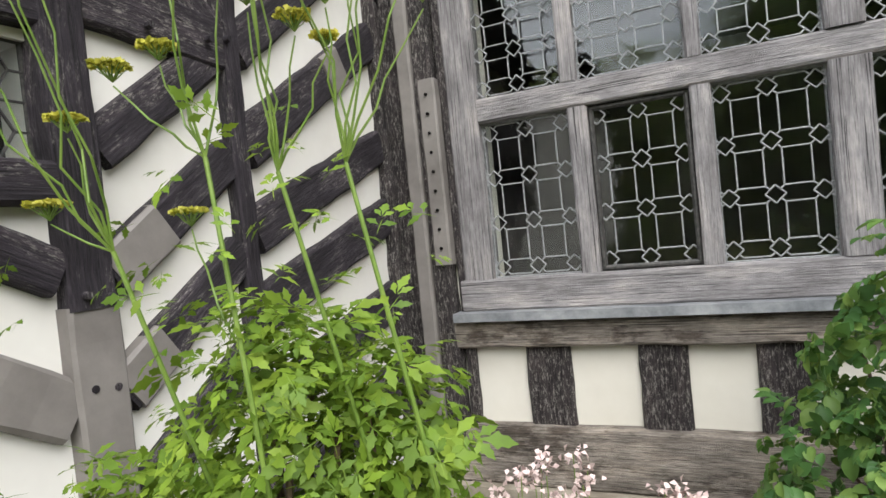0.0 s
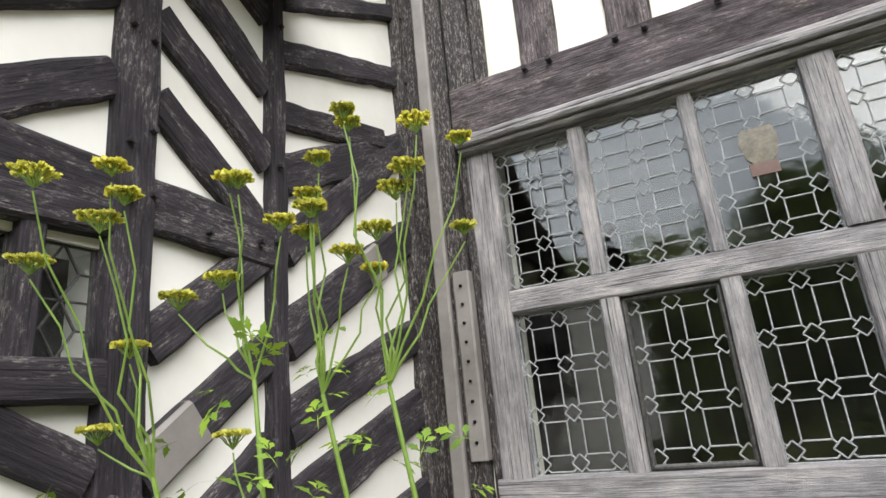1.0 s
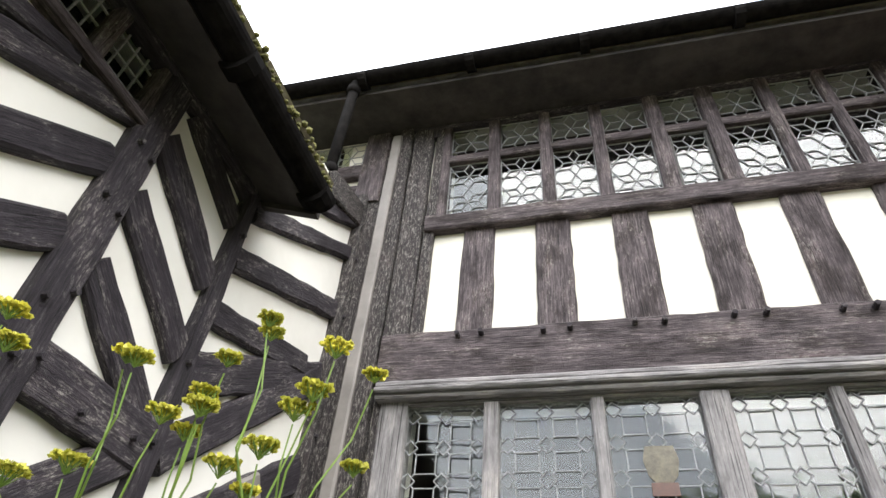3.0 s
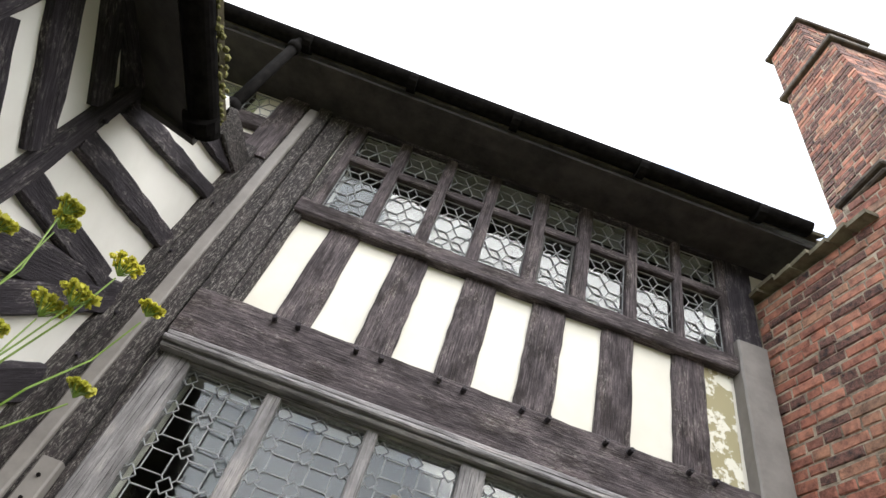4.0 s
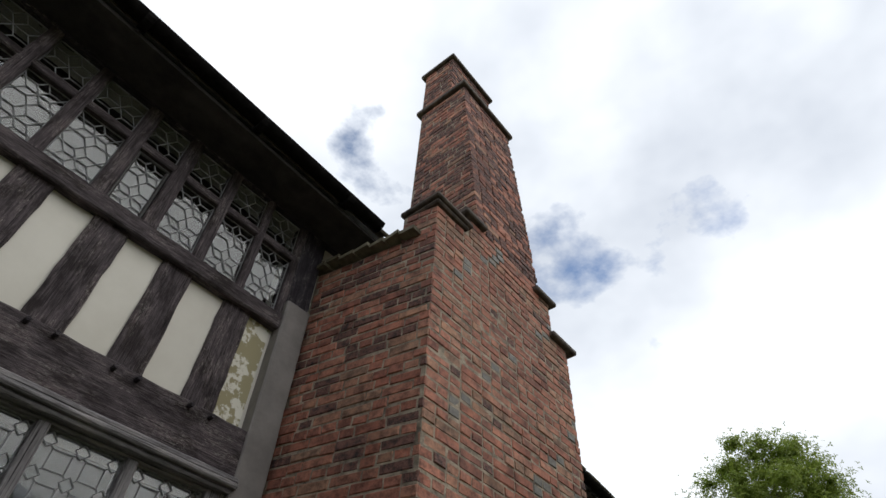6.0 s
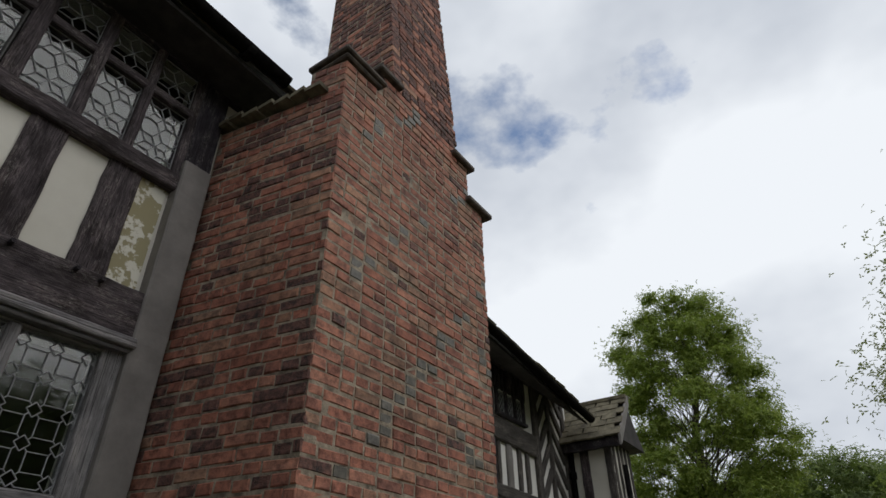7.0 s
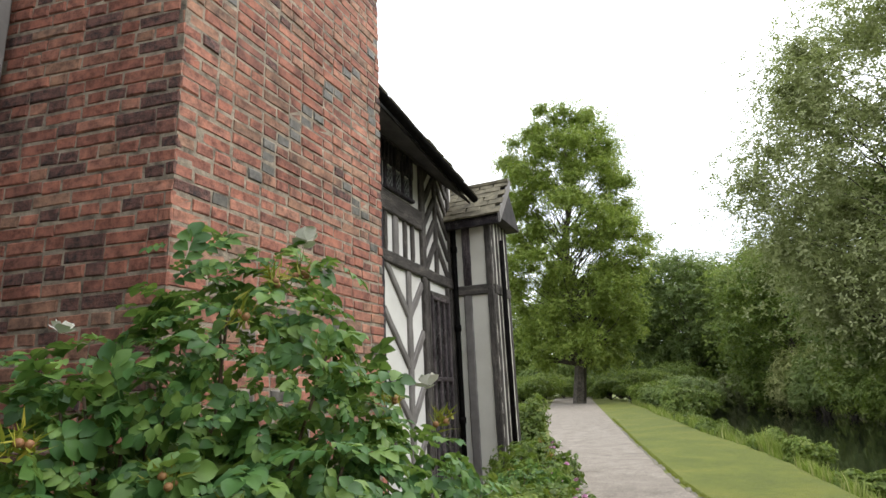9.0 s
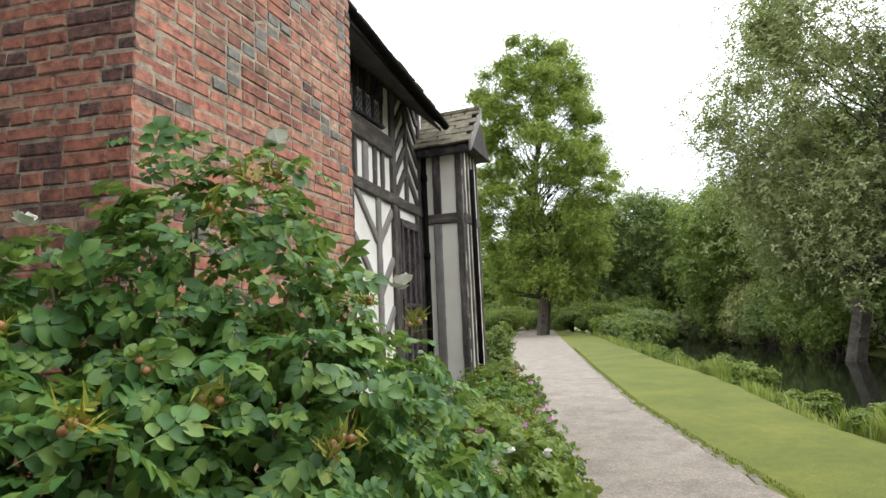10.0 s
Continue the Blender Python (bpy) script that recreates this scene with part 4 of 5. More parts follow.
PFRONT = wall_frame((0, -0.83, 0), (1, 0, 0), (0, -1, 0))
pb("post", (-0.785, 0.1), (-0.785, 3.8), 0.09, 0.04)
pb("post", (-0.26, 0.1), (-0.26, 3.8), 0.06, 0.03)
pb("stud", (-0.47, 2.9), (-0.47, 3.8), 0.11, 0.03, BROWN_OAK)
pb("stud", (-0.46, 0.1), (-0.46, 2.78), 0.11, 0.03, TAN_PAINT)
pb("rail", (-0.81, 2.83), (-0.24, 2.84), 0.13, 0.04)
for x in (9.25, 9.4, 9.53, 9.67, 9.81):
    pb("stud", (x, 0.1), (x, 3.8), 0.08, 0.012, None, PFRONT)
pb("rail", (9.2, 2.83), (9.86, 2.83), 0.13, 0.018, None, PFRONT)
part("eaves_board", boxes(((9.02, -1.0, 3.66), (9.1, 0.1, 3.76))), BLACK_OAK, porch)
core = bmesh.new()
v = [core.verts.new(p) for p in ((9.02, -0.99, 3.76), (10.04, -0.99, 3.76), (9.53, -0.99, 4.34), (9.02, 0.6, 3.76), (10.04, 0.6, 3.76), (9.53, 0.6, 4.34))]
for f in ((0, 1, 2), (5, 4, 3), (0, 2, 5, 3), (1, 4, 5, 2), (0, 3, 4, 1)):
    core.faces.new([v[i] for i in f])
proof = part("roof", core, SOFFIT, porch, "mossy stone slate roof")
for row in range(7):
    f = row / 7
    for k in range(8):
        bm = boxes(((0, 0, 0), (0.15 - 0.008 * row, 0.2 + rs.uniform(-0.02, 0.012), 0.022)))
        m = Matrix.Translation((8.97 + f * 0.52, -1.04 + k * 0.208 + (row % 2) * 0.09, 3.755 + f * 0.59 + rs.uniform(0, 0.01))) @ pose(0, 0, 0, rs.uniform(-1, 1), -46, rs.uniform(-2, 2))
        part("slate", bm, ROOF_TILE, proof, "", m)
for k in range(8):
    bm = boxes(((-0.08, 0, -0.02), (0.08, 0.2, 0.025)))
    part("ridge_tile", bm, ROOF_TILE, proof, "", Matrix.Translation((9.53, -1.04 + k * 0.205, 4.37)))
part("bargeboard", slab([(8.96, -1.05, 3.64), (8.96, -1.02, 3.64), (9.53, -1.02, 4.26), (9.53, -1.05, 4.26)], 0.13), TAN_PAINT, porch, "weathered grey bargeboard")
porch_pipe = thing("rain_pipe", "thin dark rain pipe on the porch front", "pipe", (9.4, -0.9, 0.17))
part("pipe", tube([(9.4, -0.9, 3.5), (9.4, -0.9, 0.15)], 0.03), IRON, porch_pipe, "", None, True)

# ---- caps of the stack ----
def cap(lo, hi):
    bm = boxes((lo, hi))
    bmesh.ops.bevel(bm, geom=bm.edges, offset=0.012, segments=1, affect="EDGES")
    return part("cap", bm, CAP_STONE, stack, "dark lichened tile capping")


cap((3.815, SY - 0.06, 5.365), (4.28, -0.76, 5.41))
cap((3.845, SY - 0.035, 5.328), (4.25, -0.78, 5.364))
cap((4.2, SY - 0.05, 5.544), (4.5, -0.75, 5.6))
cap((5.26, SY - 0.05, 5.436), (5.6, -0.1, 5.49))
cap((5.48, SY - 0.05, 5.04), (5.88, -0.1, 5.095))
cap((4.37, -0.95, 8.352), (5.42, -0.16, 8.42))
cap((4.385, -0.73, 9.42), (5.315, -0.14, 9.48))
for i in range(7):
    y = -0.98 + i * 0.14
    m = Matrix.Translation((left_x(y) - 0.09, y, 5.045 + 0.02 * (i % 2))) @ pose(0, 0, 0, rs.uniform(-5, 5), 0, rs.uniform(-3, 3))
    part("cap", boxes(((0, 0, 0), (0.34, 0.15, 0.035))), ROOF_TILE, stack, "mossy creasing tile", m)
pot = part("chimney_pot", tube([(4.68, -0.5, 9.47), (4.68, -0.5, 9.6), (4.68, -0.5, 9.74), (4.68, -0.5, 9.75)], [0.15, 0.14, 0.12, 0.135], 16), CAP_STONE, stack, "short clay pot", None, True)
for k in range(8):
    a = math.pi * k / 8
    arc = [(4.68 + 0.13 * math.cos(t) * math.cos(a), -0.5 + 0.13 * math.cos(t) * math.sin(a), 9.74 + 0.2 * math.sin(t)) for t in [math.pi * j / 8 for j in range(9)]]
    part("guard_wire", tube(arc, 0.005, 4), IRON, pot)

# ---- bricks of the stack ----
COURSE, TALL = 0.072, 0.0605


def brick_mesh(name, length, mat, r):
    bm = bmesh.new()
    j = lambda s: r.uniform(-s, s)
    h, d, c = TALL, 0.1, 0.006
    back = [bm.verts.new(p) for p in ((0, d, 0), (length, d, 0), (length, d, h), (0, d, h))]
    mid = [bm.verts.new((x + j(0.004), c, z + j(0.003))) for x, z in ((0, 0), (length, 0), (length, h), (0, h))]
    face = [bm.verts.new((x + j(0.005), j(0.0025), z + j(0.0035))) for x, z in ((c, c), (length - c, c), (length - c, h - c), (c, h - c))]
    for a, b in ((back, mid), (mid, face)):
        for k in range(4):
            n = (k + 1) % 4
            bm.faces.new((a[n], a[k], b[k], b[n]))
    bm.faces.new(face)
    bm.faces.new(back[::-1])
    bmesh.ops.recalc_face_normals(bm, faces=bm.faces)
    me = bpy.data.meshes.new(name)
    bm.to_mesh(me)
    bm.free()
    me.materials.append(mat)
    return me


rb = random.Random(11)
LONG, SHORT = 0.215, 0.104
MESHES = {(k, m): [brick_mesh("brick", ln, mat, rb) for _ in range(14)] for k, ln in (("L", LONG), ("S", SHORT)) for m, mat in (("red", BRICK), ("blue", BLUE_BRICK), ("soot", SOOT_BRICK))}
far_rows = {"red": ([], []), "blue": ([], []), "soot": ([], [])}
near_count = 0


def lay(origin, along, into, u0, u1, z0, z1, diaper, corner, lean=0.0, taper=0.0):
    """Courses of bricks on one face, from u0 to u1 along it; corner: alternate courses start further in at u0."""
    global near_count
    full_u1 = u1
    A, I = Vector(along), Vector(into)
    base = Vector(origin)
    for c in range(round(z0 / COURSE), round(z1 / COURSE)):
        z = c * COURSE
        u1 = full_u1 - taper * (z - z0)
        u = u0 + 0.006 - (rb.uniform(0.0, 0.2) if corner is None else 0.0)
        first = True
        headers = c % 4 == 1
        k = rb.randrange(3)
        while u < u1 - 0.03:
            kind = "S" if headers or (k % 3 == 2) or (first and corner is not None and c % 2 != corner) else "L"
            if diaper:
                up = 4.45 + 0.9 * (z - 2.76) - u
                down = 4.45 - 0.9 * (z - 2.76) - u
                rise, fall = up % 1.05 < 0.115, down % 0.95 < 0.085 and up < 0.05
                faint = up % 2.1 > 1.0
                blue = (rise and rb.random() < (0.4 if faint else 0.95)) or (fall and rb.random() < 0.75)
                blue = blue and u > u0 + 0.15
                if blue:
                    kind = "S"
            else:
                blue = False
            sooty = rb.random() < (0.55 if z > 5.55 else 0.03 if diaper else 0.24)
            first = False
            k += 1
            full = LONG if kind == "L" else SHORT
            start = max(u, u0)
            ln = min(u + full, u1) - start
            u += full + rb.uniform(0.007, 0.013)
            if ln < 0.03:
                continue
            m = Matrix.Identity(4)
            tip = rb.uniform(-0.012, 0.012)
            for i, col in enumerate(((A + Vector((0, 0, tip))) * (ln / full), I, (Vector((0, 0, 1)) - A * tip) * rb.uniform(0.9, 1.05))):
                for r in range(3):
                    m[r][i] = col[r]
            m.translation = base + A * start + I * (rb.uniform(-0.004, 0.003) + lean * (z - z0)) + Vector((0, 0, z + rb.uniform(-0.0045, 0.0045)))
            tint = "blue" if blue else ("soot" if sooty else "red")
            me = rb.choice(MESHES[(kind, tint)])
            p = m.translation
            if near_count < 330 and p.x < 4.6 and 1.6 < p.z < 3.7:
                ob = new("brick", me)
                ob.matrix_world = m
                ob.parent = stack
                ob.matrix_parent_inverse = Matrix.Translation(stack.location).inverted()
                near_count += 1
            else:
                vs, fs = far_rows[tint]
                off = len(vs)
                vs.extend([tuple(m @ v.co) for v in me.vertices])
                fs.extend([tuple(i + off for i in f.vertices) for f in me.polygons])


UP = (1, 0, 0), (0, 1, 0)
SIDE = (0, -1, 0), (1, 0, 0)
ASKEW = Vector((SKEW, SY, 0)).normalized()
SIDE_A = tuple(ASKEW), (-ASKEW.y, ASKEW.x, 0)
RUN = math.hypot(SKEW, SY)
lay((SX0 - SKEW, 0, 0), *SIDE_A, 0.02, RUN, 0.0, 5.04, False, None)
lay((0, SY, 0), *UP, SX0, SX1, 0.0, 5.04, True, 0)
lay((SX0 - SKEW, 0, 0), *SIDE_A, 0.81, RUN, 5.04, 5.328, False, None)
lay((0, SY, 0), *UP, SX0, 5.53, 5.04, 5.328, True, 0)
lay((0, SY, 0), *UP, 4.3, 5.53, 5.328, 5.436, True, None)
lay((0, SY, 0), *UP, 4.3, 5.41, 5.436, 5.544, True, None)
lay((4.3, 0, 0), *SIDE, 0.25, -SY, 5.328, 5.544, False, None)
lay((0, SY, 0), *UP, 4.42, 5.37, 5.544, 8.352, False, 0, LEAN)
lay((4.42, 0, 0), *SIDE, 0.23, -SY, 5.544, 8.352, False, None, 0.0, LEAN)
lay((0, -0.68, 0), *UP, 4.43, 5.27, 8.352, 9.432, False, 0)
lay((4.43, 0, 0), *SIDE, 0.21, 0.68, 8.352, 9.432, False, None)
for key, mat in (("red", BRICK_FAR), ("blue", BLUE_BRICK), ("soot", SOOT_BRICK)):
    me = bpy.data.meshes.new("brickwork")
    me.from_pydata(far_rows[key][0], [], far_rows[key][1])
    me.materials.append(mat)
    ob = new("brickwork", me)
    ob.parent = stack
    ob.matrix_parent_inverse = Matrix.Translation(stack.location).inverted()
    tagged(ob, kind="stuff")


# ---- plants ----
def leaf_material(name, c0, c1, c2, rough=0.5, trans=0.45):
    m = Mat(name, rough)
    col = m.ramp(m.island(), [(0.0, c0), (0.5, c1), (1.0, c2)])
    m.bsdf.inputs["Specular IOR Level"].default_value = 0.28
    vein = m.ramp(m.noise(m.coords((1, 1, 1), False, True), 30, 3, 0.6), [(0.3, (0.8, 0.8, 0.8)), (0.7, (1.15, 1.15, 1.15))])
    col = m.mix(1.0, col, vein, "MULTIPLY")
    col = m.mix(1.0, col, m.ramp(m.random(), [(0.0, (0.8, 0.82, 0.85)), (0.5, (1.0, 1.0, 1.0)), (1.0, (1.3, 1.25, 1.1))]), "MULTIPLY")
    m.color(col)
    tr = m.n.new("ShaderNodeBsdfTranslucent")
    m.l.new(m.mix(0.5, col, (0.16, 0.22, 0.03)), tr.inputs["Color"])
    mx = m.n.new("ShaderNodeMixShader")
    mx.inputs[0].default_value = trans
    m.l.new(m.bsdf.outputs[0], mx.inputs[1])
    m.l.new(tr.outputs[0], mx.inputs[2])
    m.l.new(mx.outputs[0], m.n["Material Output"].inputs["Surface"])
    return m.mat


OAK_LEAF = leaf_material("oak_leaves", (0.125, 0.185, 0.036), (0.19, 0.26, 0.052), (0.29, 0.34, 0.085))
DARK_LEAF = leaf_material("dark_leaves", (0.115, 0.17, 0.05), (0.175, 0.24, 0.07), (0.26, 0.31, 0.11))
WILLOW_LEAF = leaf_material("pale_birch_leaves", (0.21, 0.235, 0.1), (0.29, 0.315, 0.14), (0.37, 0.385, 0.19))
SHRUB_LEAF = leaf_material("bank_shrub_leaves", (0.09, 0.14, 0.026), (0.15, 0.215, 0.042), (0.23, 0.28, 0.07))
ROSE_LEAF = leaf_material("rose_leaves", (0.04, 0.105, 0.03), (0.085, 0.19, 0.05), (0.21, 0.32, 0.075), 0.42, 0.4)
LOVAGE_LEAF = leaf_material("lovage_leaves", (0.085, 0.155, 0.018), (0.135, 0.225, 0.026), (0.22, 0.32, 0.04), 0.5, 0.4)
REED = leaf_material("bank_grass", (0.17, 0.24, 0.04), (0.26, 0.34, 0.07), (0.42, 0.42, 0.18), 0.6, 0.45)
BED_LEAF = leaf_material("bed_rose_leaves", (0.08, 0.14, 0.02), (0.13, 0.2, 0.035), (0.21, 0.27, 0.06), 0.5, 0.4)
STEM = simple("green_stem", (0.09, 0.16, 0.02), (0.16, 0.24, 0.04), 30, 0.5, 0, 0.1, 0.002)
TWIG = simple("thorny_brown_twig", (0.05, 0.035, 0.02), (0.12, 0.08, 0.045), 30, 0.8, 0, 0.2, 0.003)
BARK = simple("grey_brown_bark", (0.03, 0.025, 0.018), (0.1, 0.085, 0.065), 6, 0.95, 0, 0.9, 0.03)
UMBEL = leaf_material("yellow_umbel", (0.52, 0.48, 0.05), (0.68, 0.62, 0.09), (0.78, 0.72, 0.17), 0.6, 0.5)
PETAL_PINK = simple("pink_petal", (0.5, 0.2, 0.38), (0.72, 0.42, 0.6), 40, 0.5, 0, 0)
PETAL_WHITE = simple("white_petal", (0.75, 0.73, 0.68), (0.85, 0.84, 0.8), 40, 0.5, 0, 0)
PETAL_PALE = simple("pale_pink_petal", (0.5, 0.36, 0.35), (0.68, 0.55, 0.52), 40, 0.6, 0, 0)
SEPAL = leaf_material("yellow_green_sepal", (0.15, 0.18, 0.02), (0.22, 0.24, 0.03), (0.3, 0.26, 0.04), 0.6, 0.2)
HIP = simple("russet_rose_hip", (0.2, 0.08, 0.03), (0.3, 0.16, 0.06), 60, 0.6, 0, 0.2, 0.002)
nr = np.random.RandomState(5)


def scatter(name, tv, tf, mats, material, parent=None, label=""):
    """One mesh of many copies of a small template: tv vertices, tf faces of one size, mats an array of 3 x 4 placings."""
    tv = np.asarray(tv, float)
    n, k = len(mats), len(tv)
    v = np.einsum("nij,kj->nki", mats[:, :, :3], tv) + mats[:, None, :, 3]
    f = np.asarray(tf)[None] + (np.arange(n) * k)[:, None, None]
    f = f.reshape(-1, f.shape[-1])
    me = bpy.data.meshes.new(name)
    me.vertices.add(n * k)
    me.vertices.foreach_set("co", v.reshape(-1))
    w = f.shape[1]
    me.loops.add(f.size)
    me.loops.foreach_set("vertex_index", f.reshape(-1).astype(np.int32))
    me.polygons.add(len(f))
    me.polygons.foreach_set("loop_start", np.arange(0, f.size, w, dtype=np.int32))
    me.update(calc_edges=True)
    me.materials.append(material)
    ob = new(name, me)
    if parent is not None:
        ob.parent = parent
        ob.matrix_parent_inverse = Matrix.Translation(parent.location).inverted()
    if label:
        tagged(ob, label)
    return ob


def frames(points, normals, size, spin=None, droop=0.0):
    """Placings whose local z follows the normals, turned at random about them, with the given sizes."""
    n = len(points)
    z = normals / (np.linalg.norm(normals, axis=1, keepdims=True) + 1e-9)
    r = nr.normal(size=(n, 3))
    r[:, 2] -= droop
    x = r - z * np.sum(r * z, axis=1, keepdims=True)
    x /= np.linalg.norm(x, axis=1, keepdims=True) + 1e-9
    y = np.cross(z, x)
    m = np.zeros((n, 3, 4))
    m[:, :, 0], m[:, :, 1], m[:, :, 2] = x * size[:, None], y * size[:, None], z * size[:, None]
    m[:, :, 3] = points
    return m


# a spray of three leaves for trees, a single bent blade for shrubs
SPRAY_V = [(0, 0, 0), (0.5, 0.28, 0.1), (1.0, 0, -0.05), (0.5, -0.28, 0.1), (0, 0, 0.02), (0.1, 0.6, 0.12), (-0.25, 0.95, -0.05), (-0.4, 0.4, 0.06), (0, 0, -0.02), (-0.35, -0.3, 0.1), (-0.5, -0.9, -0.08), (0.05, -0.6, 0.08)]
SPRAY_F = [(0, 1, 2, 3), (4, 5, 6, 7), (8, 9, 10, 11)]


def limb(bm, p0, p1, r0, r1, rnd, sag=0.0):
    """A tapered, slightly crooked limb into bm."""
    a, b = Vector(p0), Vector(p1)
    n = 5
    ln = (b - a).length
    pts = []
    for i in range(n + 1):
        t = i / n
        wob = ln * 0.05 * math.sin(math.pi * t)
        pts.append(a.lerp(b, t) + Vector((rnd.uniform(-1, 1) * wob, rnd.uniform(-1, 1) * wob, sag * math.sin(math.pi * t) * ln)))
    rings = []
    for i, p in enumerate(pts):
        d = (pts[min(i + 1, n)] - pts[max(i - 1, 0)]).normalized()
        u = d.orthogonal().normalized()
        v = d.cross(u)
        r = r0 + (r1 - r0) * i / n
        rings.append([bm.verts.new(p + (u * math.cos(k * math.pi / 3) + v * math.sin(k * math.pi / 3)) * r) for k in range(6)])
    for c, d in zip(rings, rings[1:]):
        for k in range(6):
            bm.faces.new((c[k], c[(k + 1) % 6], d[(k + 1) % 6], d[k]))
    bm.faces.new(rings[-1])
    return pts


def tree(at, height, radius, leaf, count, label, seed, size=0.2, bare=0.15, droop=0.0, lean=(0, 0), clusters=70, trunk_r=None):
    """A broadleaved tree: tapered trunk, limbs to every cluster, and a crown of leaf sprays with gaps between clusters."""
    rnd = random.Random(seed)
    t = thing("tree", label, "tree", at)
    base = Vector(at)
    top = base + Vector((lean[0], lean[1], height * 0.9))
    tr = trunk_r or height * 0.022
    bm = bmesh.new()
    spine = limb(bm, base - Vector((0, 0, 0.3)), top, tr, tr * 0.15, rnd)
    centres, spread = [], []
    for i in range(clusters):
        s = (i + rnd.random()) / clusters
        h = bare + (1 - bare) * s
        prof = max(0.45 if s > 0.5 else 0.7, math.sqrt(max(0.0, 1 - ((s - 0.5) / 0.55) ** 2)))
        ang = i * 2.4 + rnd.uniform(-0.4, 0.4)
        lobe = 1 + 0.22 * noise.noise((math.cos(ang) * 1.3, math.sin(ang) * 1.3, s * 4 + seed))
        rr = radius * lobe * prof * (0.35 + 0.65 * math.sqrt(rnd.random())) * rnd.uniform(0.8, 1.12)
        c = base + Vector((lean[0] * h + rr * math.cos(ang), lean[1] * h + rr * math.sin(ang), height * h * rnd.uniform(0.96, 1.02)))
        centres.append(c)
        spread.append(radius * rnd.uniform(0.7, 1.3) * 2.7 / math.sqrt(clusters))
        f = 5 * min(0.96, max(0.5 * bare + 0.08, h - 0.14))
        foot = spine[int(f)].lerp(spine[int(f) + 1], f - int(f))
        limb(bm, foot, c, tr * 0.24 * (1.1 - h), 0.012, rnd, 0.05)
    part("trunk", bm, BARK, t)
    per = count // clusters
    P, N = [], []
    for c, s in zip(centres, spread):
        d = nr.normal(size=(per, 3))
        d /= np.linalg.norm(d, axis=1, keepdims=True)
        rad = s * np.abs(nr.normal(0.55, 0.38, (per, 1)))
        q = d * rad * np.array([1.2, 1.2, 0.75 + droop])
        if droop:
            q[:, 2] -= droop * s * 1.6 * nr.rand(per)
        P.append(np.array(c)[None] + q)
        N.append(d * 0.5 + nr.normal(size=(per, 3)) * 0.5 + np.array([0, 0, 0.7]))
    P, N = np.concatenate(P), np.concatenate(N)
    scatter("crown", SPRAY_V, SPRAY_F, frames(P, N, size * nr.uniform(0.6, 1.25, len(P)), droop=droop), leaf, t)
    return t


TREES = (
    ((43.6, 4.9), 21.2, 5.5, OAK_LEAF, 70000, "tall bright green oak beside the end of the path", 1, 0.19, 0.13, 0.0, (0, -0.8), 190, None),
    ((60.7, -2.3), 13.6, 5.6, DARK_LEAF, 16000, "dark spreading oak with a bare lower trunk", 2, 0.28, 0.3, 0.0, (0, 0), 60, 0.5),
    ((27.3, -9.4), 17.6, 6.5, WILLOW_LEAF, 46000, "tall grey-green birch on the far bank", 3, 0.165, 0.27, 0.3, (0, -3.9), 120, None),
    ((26.0, -16.8), 12.0, 5.0, DARK_LEAF, 14000, "dark broad tree standing on the far river bank", 4, 0.26, 0.1, 0.0, (0, 0), 70, None),
    ((34.6, -12.2), 10.2, 4.4, DARK_LEAF, 14000, "dark leafy tree behind the birch", 5, 0.26, 0.12, 0.0, (0, 0), 70, None),
    ((43.3, -8.5), 9.2, 4.0, SHRUB_LEAF, 11000, "mid-green tree by the river bend", 6, 0.26, 0.1, 0.0, (0, 0), 70, None),
    ((53.4, -9.0), 11.0, 4.6, DARK_LEAF, 10000, "dark tree in the river wood", 7, 0.3, 0.12, 0.0, (0, 0), 70, None),
)
for (x, y), height, radius, leaf, count, label, seed, size, bare, droop, lean, clusters, trunk_r in TREES:
    tree((x, y, relief(x, y)), height, radius, leaf, count, label, seed, size, bare, droop, lean, clusters, trunk_r)
# woodland that closes the view along the path and across the river
wr = random.Random(21)
for i in range(16):
    x, y = afar(68 + wr.uniform(-4, 10), -34 + i * 3.6 + wr.uniform(-1, 1))
    tree((x, y, ground_z(x)), wr.uniform(10, 13.5), wr.uniform(3.6, 4.8), DARK_LEAF if i % 3 else SHRUB_LEAF, 4200, "woodland tree beyond the end of the path", 30 + i, 0.42, 0.05, 0, (0, 0), 40)
for i in range(14):
    x, y = -34 + i * 4.3 + wr.uniform(-1, 1), -21.5 + wr.uniform(-2.5, 1.5)
    tree((x, y, relief(x, y)), wr.uniform(6.5, 9.0) if x < 15 else wr.uniform(8, 10), wr.uniform(3.4, 4.6), DARK_LEAF, 6000, "dark tree across the river from the house", 60 + i, 0.36, 0.04, 0, (0, 0), 45)


